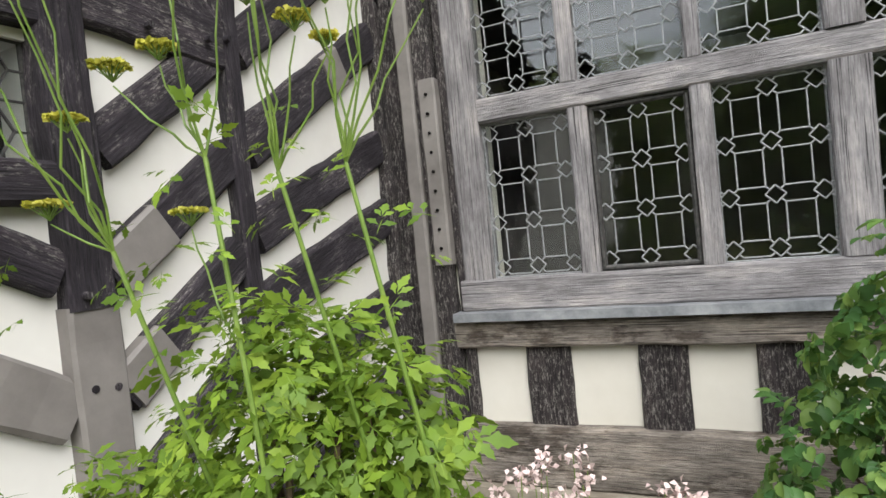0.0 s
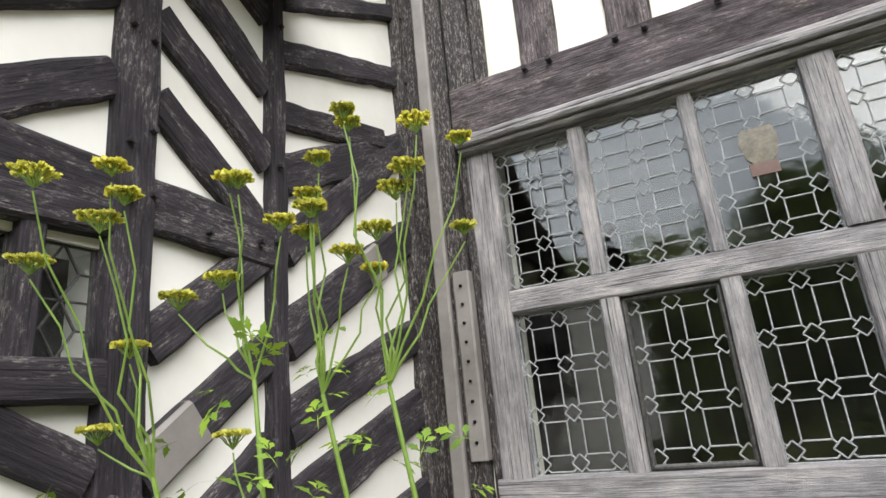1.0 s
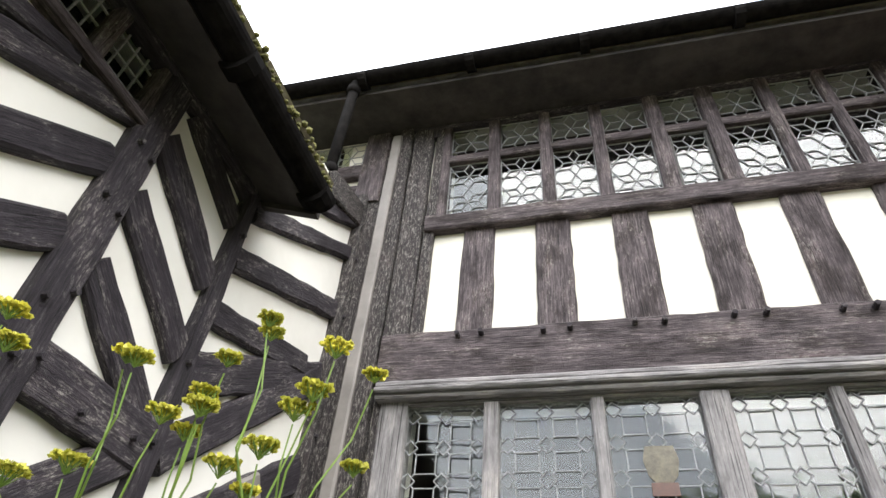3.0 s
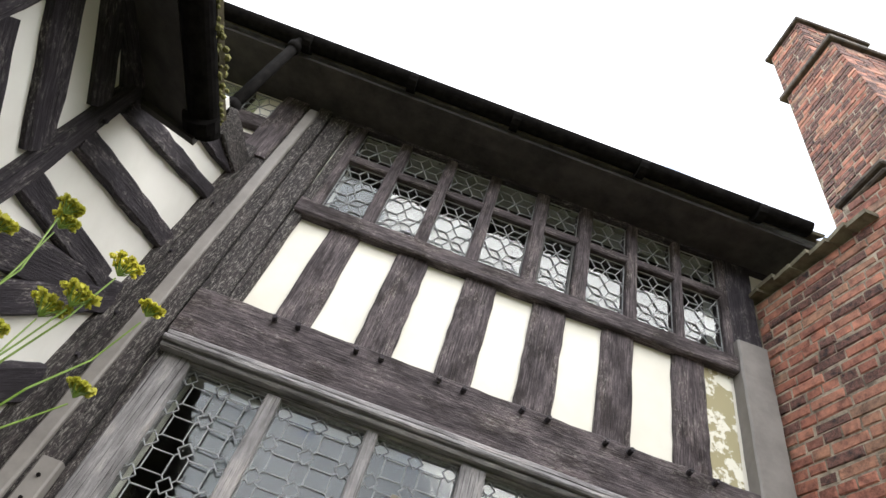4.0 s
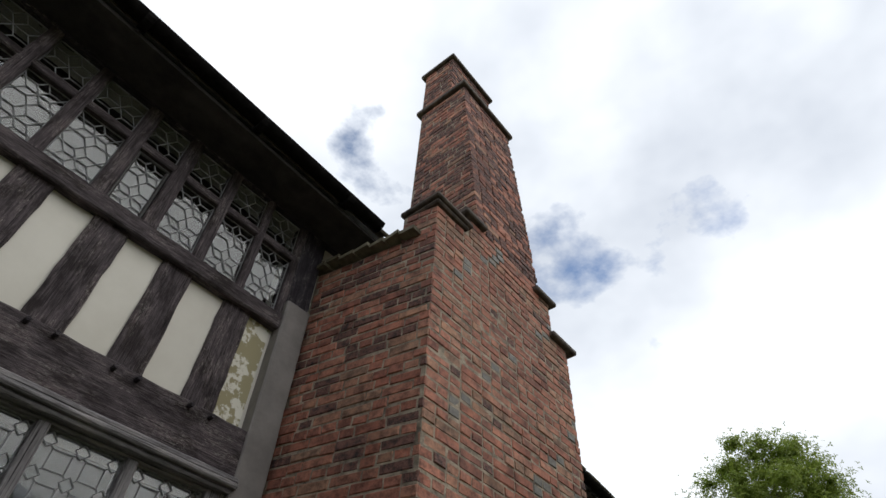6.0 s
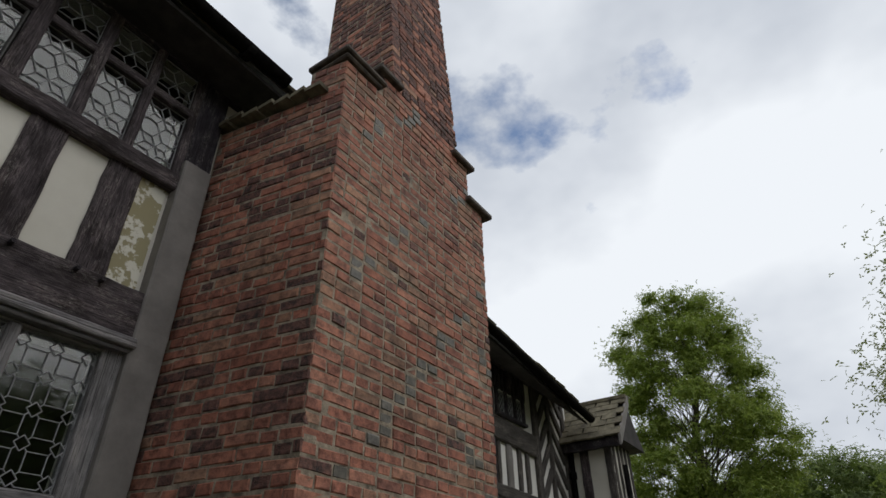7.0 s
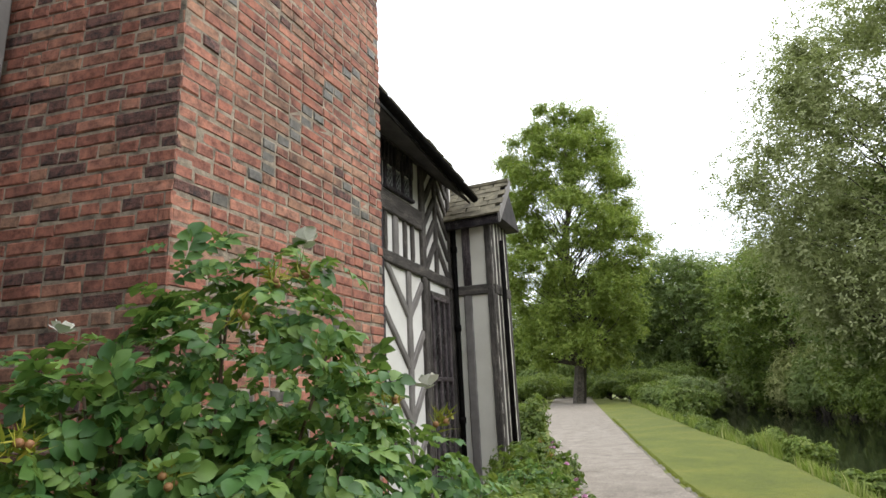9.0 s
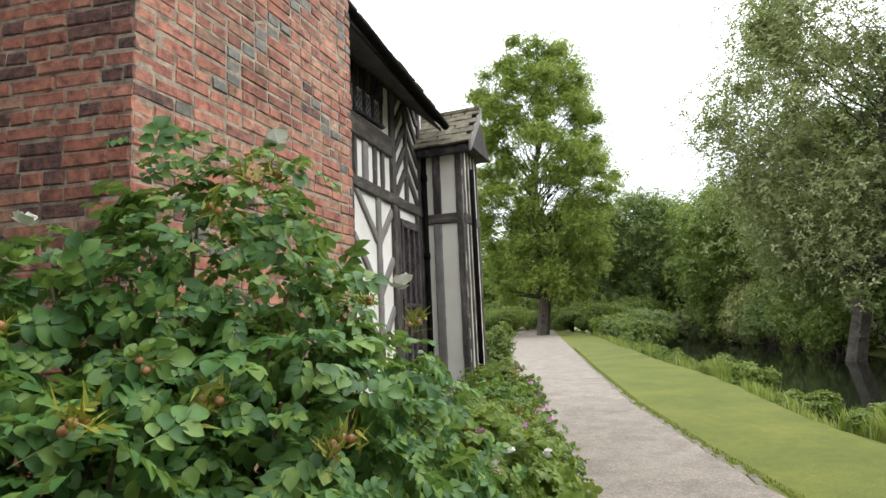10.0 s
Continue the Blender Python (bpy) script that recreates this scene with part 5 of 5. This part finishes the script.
def shrub(at, rx, ry, h, leaf, count, label, size=0.14, seed=0, name="shrub", category="shrub"):
    """A dense rounded bush with an uneven top, leaves to the ground."""
    rnd = random.Random(seed)
    t = thing(name, label, category, at)
    bm = bmesh.new()
    pts = []
    for i in range(16):
        a, rr = rnd.uniform(0, 6.28), math.sqrt(rnd.random()) * 0.8
        c = Vector((at[0] + rx * rr * math.cos(a), at[1] + ry * rr * math.sin(a), at[2] + h * rnd.uniform(0.35, 0.85)))
        limb(bm, at, c, 0.05, 0.01, rnd)
        pts.append((c, rnd.uniform(0.35, 0.6)))
    part("branching", bm, BARK, t)
    P, N = [], []
    per = count // 16
    for c, s in pts:
        d = nr.normal(size=(per, 3))
        d /= np.linalg.norm(d, axis=1, keepdims=True)
        q = np.array(c)[None] + d * np.array([rx * s, ry * s, h * s * 0.55]) * (0.5 + 0.6 * nr.rand(per, 1) ** 0.6)
        q[:, 2] = np.maximum(q[:, 2], at[2])
        P.append(q)
        N.append(d + np.array([0, 0, 0.6]) + nr.normal(size=(per, 3)) * 0.4)
    P, N = np.concatenate(P), np.concatenate(N)
    scatter("foliage", SPRAY_V, SPRAY_F, frames(P, N, size * nr.uniform(0.6, 1.3, len(P))), leaf, t)
    return t


for i in range(20):
    x = 9 + i * 2.2 + wr.uniform(-0.6, 0.6)
    b = bank_y(x) - 9.6 + wr.uniform(-0.6, 0.9)
    shrub((x, b, relief(x, b)), wr.uniform(1.6, 2.4), wr.uniform(1.3, 1.9), wr.uniform(2.0, 3.6), (SHRUB_LEAF, DARK_LEAF, OAK_LEAF, DARK_LEAF, WILLOW_LEAF)[i % 5], 3600, "leafy bush overhanging the far side of the river", 0.17, 100 + i)
for i in range(13):
    x = 34.5 + i * 1.9
    shrub((x, bank_y(x) - 1.5 - wr.uniform(0, 2.2), ground_z(x) - 0.9), 1.5, 1.3, wr.uniform(1.5, 2.1 + 0.07 * i), DARK_LEAF if i % 3 else SHRUB_LEAF, 2200, "bush leaning over the near side of the river", 0.17, 400 + i)
for i in range(12):
    x, y = afar(61 + wr.uniform(-2, 2), -23 + i * 2.6)
    shrub((x, y, relief(x, y)), 2.2, 2.0, wr.uniform(2.6, 4.2), DARK_LEAF if i % 2 else SHRUB_LEAF, 4200, "bush at the edge of the wood", 0.24, 300 + i)
for x, y, r, h in ((46.5, -3.0, 1.1, 1.0), (50, 3.6, 2.2, 2.0), (54, 0.8, 2.0, 1.8), (47, 4.9, 1.6, 1.6), (57, -2.2, 2.4, 2.4), (48, -4.6, 1.8, 2.0), (40, -4.3, 1.2, 1.2), (52, -6.5, 2.4, 2.6), (53, -3.6, 2.0, 2.3), (49.5, -1.6, 1.4, 1.5)):
    x, y = afar(x, y)
    shrub((x, y, ground_z(x)), r, r, h, SHRUB_LEAF, 3000, "light green bush at the end of the path", 0.16, int(x * 7))
shrub((11.6, -0.35, ground_z(11.6)), 0.45, 0.4, 1.2, SHRUB_LEAF, 3000, "clipped green bush beside the porch", 0.07, 9)
shrub((14.2, 0.7, ground_z(14.2)), 0.6, 0.5, 1.2, SHRUB_LEAF, 3000, "green bush beyond the porch", 0.08, 19)

# grass and reeds on the bank
BLADE_V = [(-0.012, 0, 0), (0.012, 0, 0), (0.009, 0.06, 0.5), (-0.009, 0.06, 0.5), (0.0, 0.28, 0.95), (0.0, 0.29, 0.95)]
BLADE_F = [(0, 1, 2, 3), (3, 2, 5, 4)]


def blades(name, xs, ys, hs, label, mat, width=1.0):
    n = len(xs)
    m = np.zeros((n, 3, 4))
    a = nr.uniform(0, 2 * math.pi, n)
    h = hs * nr.uniform(0.6, 1.25, n)
    m[:, 0, 0], m[:, 1, 0] = np.cos(a) * width, np.sin(a) * width
    m[:, 0, 1], m[:, 1, 1] = -np.sin(a) * h, np.cos(a) * h
    m[:, 2, 2] = h
    m[:, 0, 3], m[:, 1, 3] = xs, ys
    m[:, 2, 3] = [relief(x, y) - 0.01 for x, y in zip(xs, ys)]
    ob = scatter(name, BLADE_V, BLADE_F, m, mat)
    return tagged(ob, label, "grass", kind="stuff")


n = 40000
bx = 4 + 40 * nr.rand(n) ** 1.4
tuft = np.array([noise.noise((x * 0.8, 2.0, 0.0)) + 0.5 * noise.noise((x * 2.7, 7.0, 0.0)) for x in bx])
keep = nr.rand(n) < np.clip(0.22 + 1.7 * tuft, 0.03, 1)
bx, tuft = bx[keep], tuft[keep]
by = np.array([bank_y(x) for x in bx]) - 0.12 - 0.85 * nr.rand(len(bx)) ** 1.1
blades("bank_grass", bx, by, 0.22 + 0.4 * np.clip(tuft, -0.25, 0.8), "tall uncut grass along the river bank", REED)
n = 14000
lx = 4.0 + 22 * nr.rand(n) ** 1.5
ly = np.array([path_right(x) - 0.06 for x in lx]) - 0.1 * nr.rand(n) ** 1.5
blades("lawn_grass", lx, ly, 0.03 * np.ones(n), "short mown grass blades on the lawn", leaf_material("lawn_blades", (0.11, 0.14, 0.011), (0.145, 0.17, 0.014), (0.18, 0.2, 0.025), 0.7, 0.3), 0.2)
for i in range(9):
    x = 7.5 + i * 2.3 + wr.uniform(-0.5, 0.5)
    y = bank_y(x) - 0.5
    shrub((x, y, relief(x, y)), wr.uniform(0.3, 0.5), 0.35, wr.uniform(0.3, 0.65), SHRUB_LEAF, 1300, "low leafy weeds on the river bank", 0.075, 200 + i, "weed_clump", "weeds")

# kerb stones along the lawn
EDGE_STONE = simple("mossy_edging_stone", (0.07, 0.068, 0.04), (0.2, 0.175, 0.13), 9, 0.95, 0, 0.6, 0.01)
for i in range(60):
    x = 3.6 + i * 0.31 + rs.uniform(-0.03, 0.03)
    if rs.random() < 0.16:
        continue
    y = path_right(x) - 0.03 + 0.05 * noise.noise((x * 1.7, 3, 0))
    bm = boxes(((-0.15 + rs.uniform(0, 0.02), -0.035, -0.08), (0.15 - rs.uniform(0, 0.06), 0.04, 0.014 + rs.uniform(-0.012, 0.01))))
    bmesh.ops.bevel(bm, geom=bm.edges, offset=0.008, segments=1, affect="EDGES")
    part("edging_stone", bm, EDGE_STONE, walkway, "", Matrix.Translation((x, y, ground_z(x))) @ pose(0, 0, 0, rs.uniform(-3, 3), -3.6, 5.5 + rs.uniform(-4, 4)))


# ---- roses ----
def leaflet(cx, cy, ang, ln, wd, cup, tooth=0.0):
    """A pointed oval leaflet, folded along its midrib: two rows of quads."""
    ca, sa = math.cos(ang), math.sin(ang)
    v, f = [], []
    prof = ((0.0, 0.04), (0.3, 0.3), (0.58, 1.0), (0.64, 0.6), (0.82, 0.66), (0.86, 0.34), (1.0, 0.02)) if tooth else ((0.0, 0.1), (0.25, 0.8), (0.55, 1.0), (0.8, 0.68), (1.0, 0.04))
    for t, w in prof:
        for s in (-1, 0, 1):
            x, y = t * ln - abs(s) * tooth * 0.1 * ln * w, s * w * wd
            z = abs(s) * cup * w - 0.25 * ln * t * t
            v.append((cx + x * ca - y * sa, cy + x * sa + y * ca, z))
    for i in range(len(prof) - 1):
        a = i * 3
        f += [(a, a + 3, a + 4, a + 1), (a + 1, a + 4, a + 5, a + 2)]
    return v, f


def compound(spec):
    V, F = [], []
    for s in spec:
        v, f = leaflet(*s)
        F += [tuple(i + len(V) for i in q) for q in f]
        V += v
    return V, F


ROSE_T = compound([(0, 0, 0, 0.1, 0.0016, 0.0), (0.093, 0, 0, 0.056, 0.021, 0.008), (0.08, 0.002, 0.85, 0.05, 0.019, 0.009), (0.08, -0.002, -0.95, 0.048, 0.019, 0.006), (0.054, 0.002, 1.05, 0.047, 0.018, 0.008), (0.054, -0.002, -0.98, 0.047, 0.018, 0.009), (0.03, 0.002, 1.15, 0.037, 0.014, 0.006), (0.03, -0.002, -1.12, 0.038, 0.014, 0.008)])
LOV_T = compound([(0, 0, 0, 0.1, 0.0015, 0.0), (0.09, 0, 0, 0.075, 0.019, 0.004, 1.0), (0.085, 0.003, 0.65, 0.05, 0.013, 0.004, 1.0), (0.085, -0.003, -0.7, 0.05, 0.013, 0.004, 1.0), (0.045, 0.002, 1.0, 0.062, 0.015, 0.004, 1.0), (0.045, -0.002, -1.05, 0.06, 0.015, 0.004, 1.0)])


def bloom(r, mat, parent, at, label=""):
    bm = bmesh.new()
    for k in range(9):
        a = k * 2.4
        t = 0.35 + 0.5 * (k / 9)
        u = Vector((math.cos(a), math.sin(a), 0))
        w = Vector((-math.sin(a), math.cos(a), 0))
        pts = []
        for i, (s, wd, z) in enumerate(((0.05, 0.1, 0.0), (0.5, 0.5, 0.15), (0.95, 0.45, 0.5 * (1.3 - t)), (1.1, 0.1, 0.45 * (1.3 - t)))):
            for sg in (-1, 1):
                pts.append(bm.verts.new((u * s * t + w * sg * wd * 0.7) * r + Vector((0, 0, z * r + (1 - t) * r * 0.5))))
        for i in range(3):
            bm.faces.new((pts[2 * i], pts[2 * i + 1], pts[2 * i + 3], pts[2 * i + 2]))
    return part("flower", bm, mat, parent, label, Matrix.Translation(at) @ pose(0, 0, 0, rs.uniform(-40, 10), rs.uniform(-30, 30), 0))


def rose_bush(lobes, base, leaves, label, seed, scale=1.0, name="rose_bush", tmpl=None, mat=None, hips=0):
    """A bush whose canes rise from base into lobes (centre, radii); leaves clothe the lobes' outsides, facing out and up."""
    rnd = random.Random(seed)
    t = thing(name, label, "shrub", base)
    bm = bmesh.new()
    P, N = [], []
    total = sum(r[0] * r[1] + r[1] * r[2] + r[0] * r[2] for _, r in lobes)
    for c, r in lobes:
        for k in range(7):
            d = Vector((rnd.gauss(0, 1), rnd.gauss(0, 1), abs(rnd.gauss(0, 1)))).normalized()
            tip = Vector(c) + Vector((d.x * r[0], d.y * r[1], d.z * r[2])) * 0.8
            foot = Vector(base) + Vector((rnd.uniform(-0.25, 0.25), rnd.uniform(-0.2, 0.2), 0))
            limb(bm, foot, tip, 0.011, 0.004, rnd, 0.04)
        n = int(leaves * (r[0] * r[1] + r[1] * r[2] + r[0] * r[2]) / total)
        d = nr.normal(size=(n, 3))
        d /= np.linalg.norm(d, axis=1, keepdims=True)
        bumps = np.array([1 + 0.28 * noise.noise(Vector(q) * 2.6 + Vector(c) * 3) for q in d])[:, None]
        rad = (0.62 + 0.42 * nr.rand(n, 1) ** 0.55) * bumps
        P.append(np.array(c)[None] + d * np.array(r)[None] * rad)
        N.append(d * 0.9 + np.array([0, 0, 0.7]) + nr.normal(size=(n, 3)) * 0.6)
    part("cane_frame", bm, TWIG, t)
    P, N = np.concatenate(P), np.concatenate(N)
    keep = P[:, 2] > base[2] + 0.02
    P, N = P[keep], N[keep]
    V, F = tmpl or ROSE_T
    scatter("foliage", V, F, frames(P, N, scale * nr.uniform(0.55, 1.3, len(P)), droop=0.3), mat or ROSE_LEAF, t)
    for k in range(hips):
        i = nr.randint(len(P))
        c, r = lobes[k % len(lobes)]
        d = Vector((rnd.uniform(-1, 0.2), rnd.uniform(-1, 0.1), rnd.uniform(0.2, 1))).normalized()
        q = Vector(c) + Vector((d.x * r[0], d.y * r[1], d.z * r[2])) * 1.04
        n = 34
        dirs = nr.normal(size=(n, 3)) + np.array([0, 0, 0.8])
        sep = [(0, 0, 0), (0.0042, 0.0, 0.008), (0.003, 0.005, 0.046), (-0.0042, 0.0, 0.008)]
        scatter("spent_head", sep, [(0, 1, 2, 3)], frames(np.array(q)[None] + nr.normal(size=(n, 3)) * 0.016, dirs, np.ones(n)), SEPAL, t, "spent flower head with yellow-green sepals")
        for m in range(3):
            bm = bmesh.new()
            bmesh.ops.create_icosphere(bm, subdivisions=2, radius=0.0095)
            part("rose_hip", bm, HIP, t, "", Matrix.Translation(q + Vector((rnd.uniform(-0.02, 0.02), rnd.uniform(-0.02, 0.02), rnd.uniform(-0.012, 0.012)))), True)
    return t


gz = ground_z(3.2)
big = rose_bush([((3.514, -1.896, 1.45), (0.42, 0.4, 0.48)), ((3.151, -1.685, 1.25), (0.45, 0.42, 0.42)), ((2.738, -1.496, 1.18), (0.43, 0.4, 0.45)), ((2.478, -1.451, 0.966), (0.36, 0.34, 0.46)), ((3.36, -2.189, 1.038), (0.4, 0.36, 0.42)), ((2.93, -2.05, 0.917), (0.42, 0.38, 0.44)), ((3.749, -2.183, 1.1), (0.36, 0.34, 0.42)), ((3.208, -2.094, 0.559), (0.55, 0.5, 0.5))],
                (3.3, -1.85, gz), 4200, "large rose bush with dark green leaves and spent heads", 1, 0.87, hips=22)
bloom(0.06, PETAL_WHITE, big, (3.6, -2.05, 2.0), "single white rose")
bloom(0.05, PETAL_WHITE, big, (3.64, -2.44, 1.53), "single white rose")
bloom(0.045, PETAL_WHITE, big, (3.045, -1.739, 1.69), "single white rose")
for k, (x, y, h, r) in enumerate(((4.2, -2.1, 1.05, 0.42), (4.85, -2.15, 0.9, 0.45), (5.5, -2.1, 0.8, 0.45), (6.2, -1.95, 0.75, 0.48), (6.9, -1.75, 0.78, 0.45), (7.7, -1.5, 0.8, 0.45), (8.5, -1.25, 0.85, 0.42), (9.2, -1.15, 0.75, 0.32), (10.0, -1.12, 0.7, 0.28))):
    z0 = ground_z(x)
    b = rose_bush([((x, y, z0 + h * 0.62), (r, r * 0.85, h * 0.42)), ((x + 0.25, y - 0.18, z0 + h * 0.35), (r * 0.9, r * 0.7, h * 0.38))], (x, y, z0), 950 if k < 4 else 700, "smaller rose bush with pink and white blooms", 20 + k, 0.9 if k < 2 else 0.75, hips=3,
                  mat=ROSE_LEAF if k in (0, 4) else BED_LEAF)
    for j in range(7):
        a = rs.uniform(3.3, 5.6)
        bloom(0.035 if j else 0.045, PETAL_PINK if (j + k) % 2 else PETAL_WHITE, b, (x + r * 0.95 * math.cos(a), y + r * 0.85 * math.sin(a), z0 + h * rs.uniform(0.35, 0.95)), "pink rose bloom" if (j + k) % 2 else "white rose bloom")
wall_rose = rose_bush([((2.106, -0.86, 1.32), (0.42, 0.34, 0.4)), ((1.942, -0.978, 0.967), (0.4, 0.34, 0.4)), ((2.393, -1.02, 0.945), (0.5, 0.36, 0.55)), ((2.165, -1.12, 0.45), (0.5, 0.4, 0.45))], (2.1, -0.9, ground_z(2.0)), 1900, "rose bush in the bed below the window", 3, 0.85, hips=1)
bloom(0.04, PETAL_PINK, wall_rose, (1.836, -1.02, 1.6), "pink rose bloom")

# pale flower heads in front of the plinth
for k, (x, y, top) in enumerate(((0.941, -1.204, 1.14), (1.051, -1.156, 1.18), (1.291, -1.138, 1.1), (1.396, -1.181, 1.06), (1.519, -1.123, 1.0), (1.174, -1.24, 1.02))):
    z0 = ground_z(x)
    t = thing("pale_flower", "thin-stemmed plant with pale pink flower clusters", "flower", (x, y, z0), "pale flowers by the wall")
    bm = bmesh.new()
    tips = []
    for j in range(9):
        q = Vector((x + rs.uniform(-0.08, 0.08), y + rs.uniform(-0.06, 0.06), top - rs.uniform(0, 0.22)))
        limb(bm, (x + rs.uniform(-0.02, 0.02), y, z0), q, 0.003, 0.0015, rs)
        tips.append(q)
    part("stalk", bm, STEM, t)
    P = np.concatenate([np.array(q)[None] + nr.normal(size=(18, 3)) * 0.015 for q in tips])
    tagged(scatter("flower_cluster", [(0, 0, 0), (0.01, 0.007, 0.005), (0.02, 0, 0.0), (0.01, -0.007, 0.005)], [(0, 1, 2, 3)], frames(P, nr.normal(size=P.shape) + np.array([0, -0.5, 0.6]), np.ones(len(P))), PETAL_PALE, t), kind="stuff")

# ---- lovage: tall stems with flat yellow flower heads ----
def umbel(t, c, r, face):
    """A flat-topped head of many tiny yellow florets on fine rays."""
    n = 16
    k = 26
    ang = np.arange(n) * 2.4
    rad = r * np.sqrt((np.arange(n) + 0.5) / n)
    hubs = np.stack([rad * np.cos(ang), rad * np.sin(ang), 0.1 * r * np.cos(rad / r * 1.5)], 1)
    P = (hubs[:, None, :] + nr.normal(size=(n, k, 3)) * np.array([r * 0.08, r * 0.08, r * 0.035])).reshape(-1, 3) + np.array(c)
    scatter("flower_head", [(-0.0028, 0, 0), (0, -0.0028, 0.001), (0.0028, 0, 0), (0, 0.0028, 0.001)], [(0, 1, 2, 3)], frames(P, nr.normal(size=P.shape) + np.array([0, 0, 0.4]), nr.uniform(0.7, 1.3, len(P))), UMBEL, t, "flat head of tiny yellow florets")
    bm = bmesh.new()
    for h in hubs:
        limb(bm, (c[0], c[1], c[2] - r * 0.8), (c[0] + h[0], c[1] + h[1], c[2] + h[2]), 0.0008, 0.0005, rs)
    tagged(part("flower_stalk", bm, STEM, t), kind="stuff")


STALKS = (
    ((1.3, -2.12), (0.871, -2.205, 1.789), ((0.855, -2.34, 2.089), (0.891, -2.285, 2.106), (0.826, -2.319, 2.009), (0.872, -2.281, 2.053), (0.863, -2.233, 1.925), (0.836, -2.243, 1.842), (0.9, -2.275, 2.075))),
    ((1.047, -2.06), (0.955, -2.149, 1.879), ((0.967, -2.198, 2.101), (0.928, -2.17, 1.998), (0.9, -2.205, 1.975), (0.922, -2.147, 1.825), (0.996, -2.149, 2.056), (0.982, -2.2, 2.095))),
    ((1.107, -2.06), (1.021, -2.115, 1.857), ((1.045, -2.139, 2.124), (1.025, -2.134, 2.086), (1.015, -2.128, 2.044), (1.06, -2.17, 2.05), (1.088, -2.1, 1.99), (1.04, -2.15, 2.062), (1.066, -2.12, 2.01))),
    ((1.126, -2.04), (1.091, -2.09, 1.858), ((1.085, -2.142, 2.172), (1.155, -2.098, 2.155), (1.195, -2.067, 2.133), (1.175, -2.036, 2.036), (1.115, -2.087, 2.085), (1.108, -2.123, 2.027), (1.07, -2.11, 2.175), (1.14, -2.1, 2.1))),
)
for k, (foot, node, heads) in enumerate(STALKS):
    z0 = ground_z(foot[0])
    t = thing("lovage", "tall lovage stalk with flat yellow flower heads", "plant", (foot[0], foot[1], z0), "lovage in the corner bed")
    bm = bmesh.new()
    limb(bm, (foot[0], foot[1], z0), node, 0.0048, 0.0026, rs)
    for h in heads:
        limb(bm, node if h[2] > node[2] + 0.02 else (node[0], node[1], h[2] - 0.12), (h[0], h[1], h[2] - 0.02), 0.0016, 0.0009, rs, -0.05)
    part("stalk", bm, STEM, t)
    for h in heads:
        umbel(t, h, rs.uniform(0.014, 0.022), None)
    n = 46
    s = nr.rand(n)
    P = np.stack([foot[0] + (node[0] - foot[0]) * s, foot[1] + (node[1] - foot[1]) * s, z0 + (node[2] - z0) * (0.55 + 0.47 * s)], 1)
    d = nr.normal(size=(n, 3)) * np.array([1, 1, 0.3])
    d /= np.linalg.norm(d, axis=1, keepdims=True)
    P += d * (0.02 + 0.12 * nr.rand(n, 1))
    scatter("foliage", *LOV_T, frames(P, d * 0.4 + np.array([0, -0.3, 0.8]) + nr.normal(size=(n, 3)) * 0.3, nr.uniform(0.2, 0.4, n)), LOVAGE_LEAF, t)
rose_bush([((0.93, -2.03, 1.42), (0.15, 0.13, 0.29)), ((0.73, -2.15, 1.3), (0.17, 0.13, 0.22)), ((1.04, -1.99, 1.39), (0.1, 0.11, 0.26)), ((0.84, -2.16, 1.187), (0.25, 0.17, 0.3)), ((0.93, -2.14, 0.637), (0.28, 0.22, 0.45))], (0.94, -2.07, ground_z(0.8)), 5600, "bright green clump of lovage leaves in the corner bed", 8, 0.46, "lovage_clump", LOV_T, LOVAGE_LEAF)
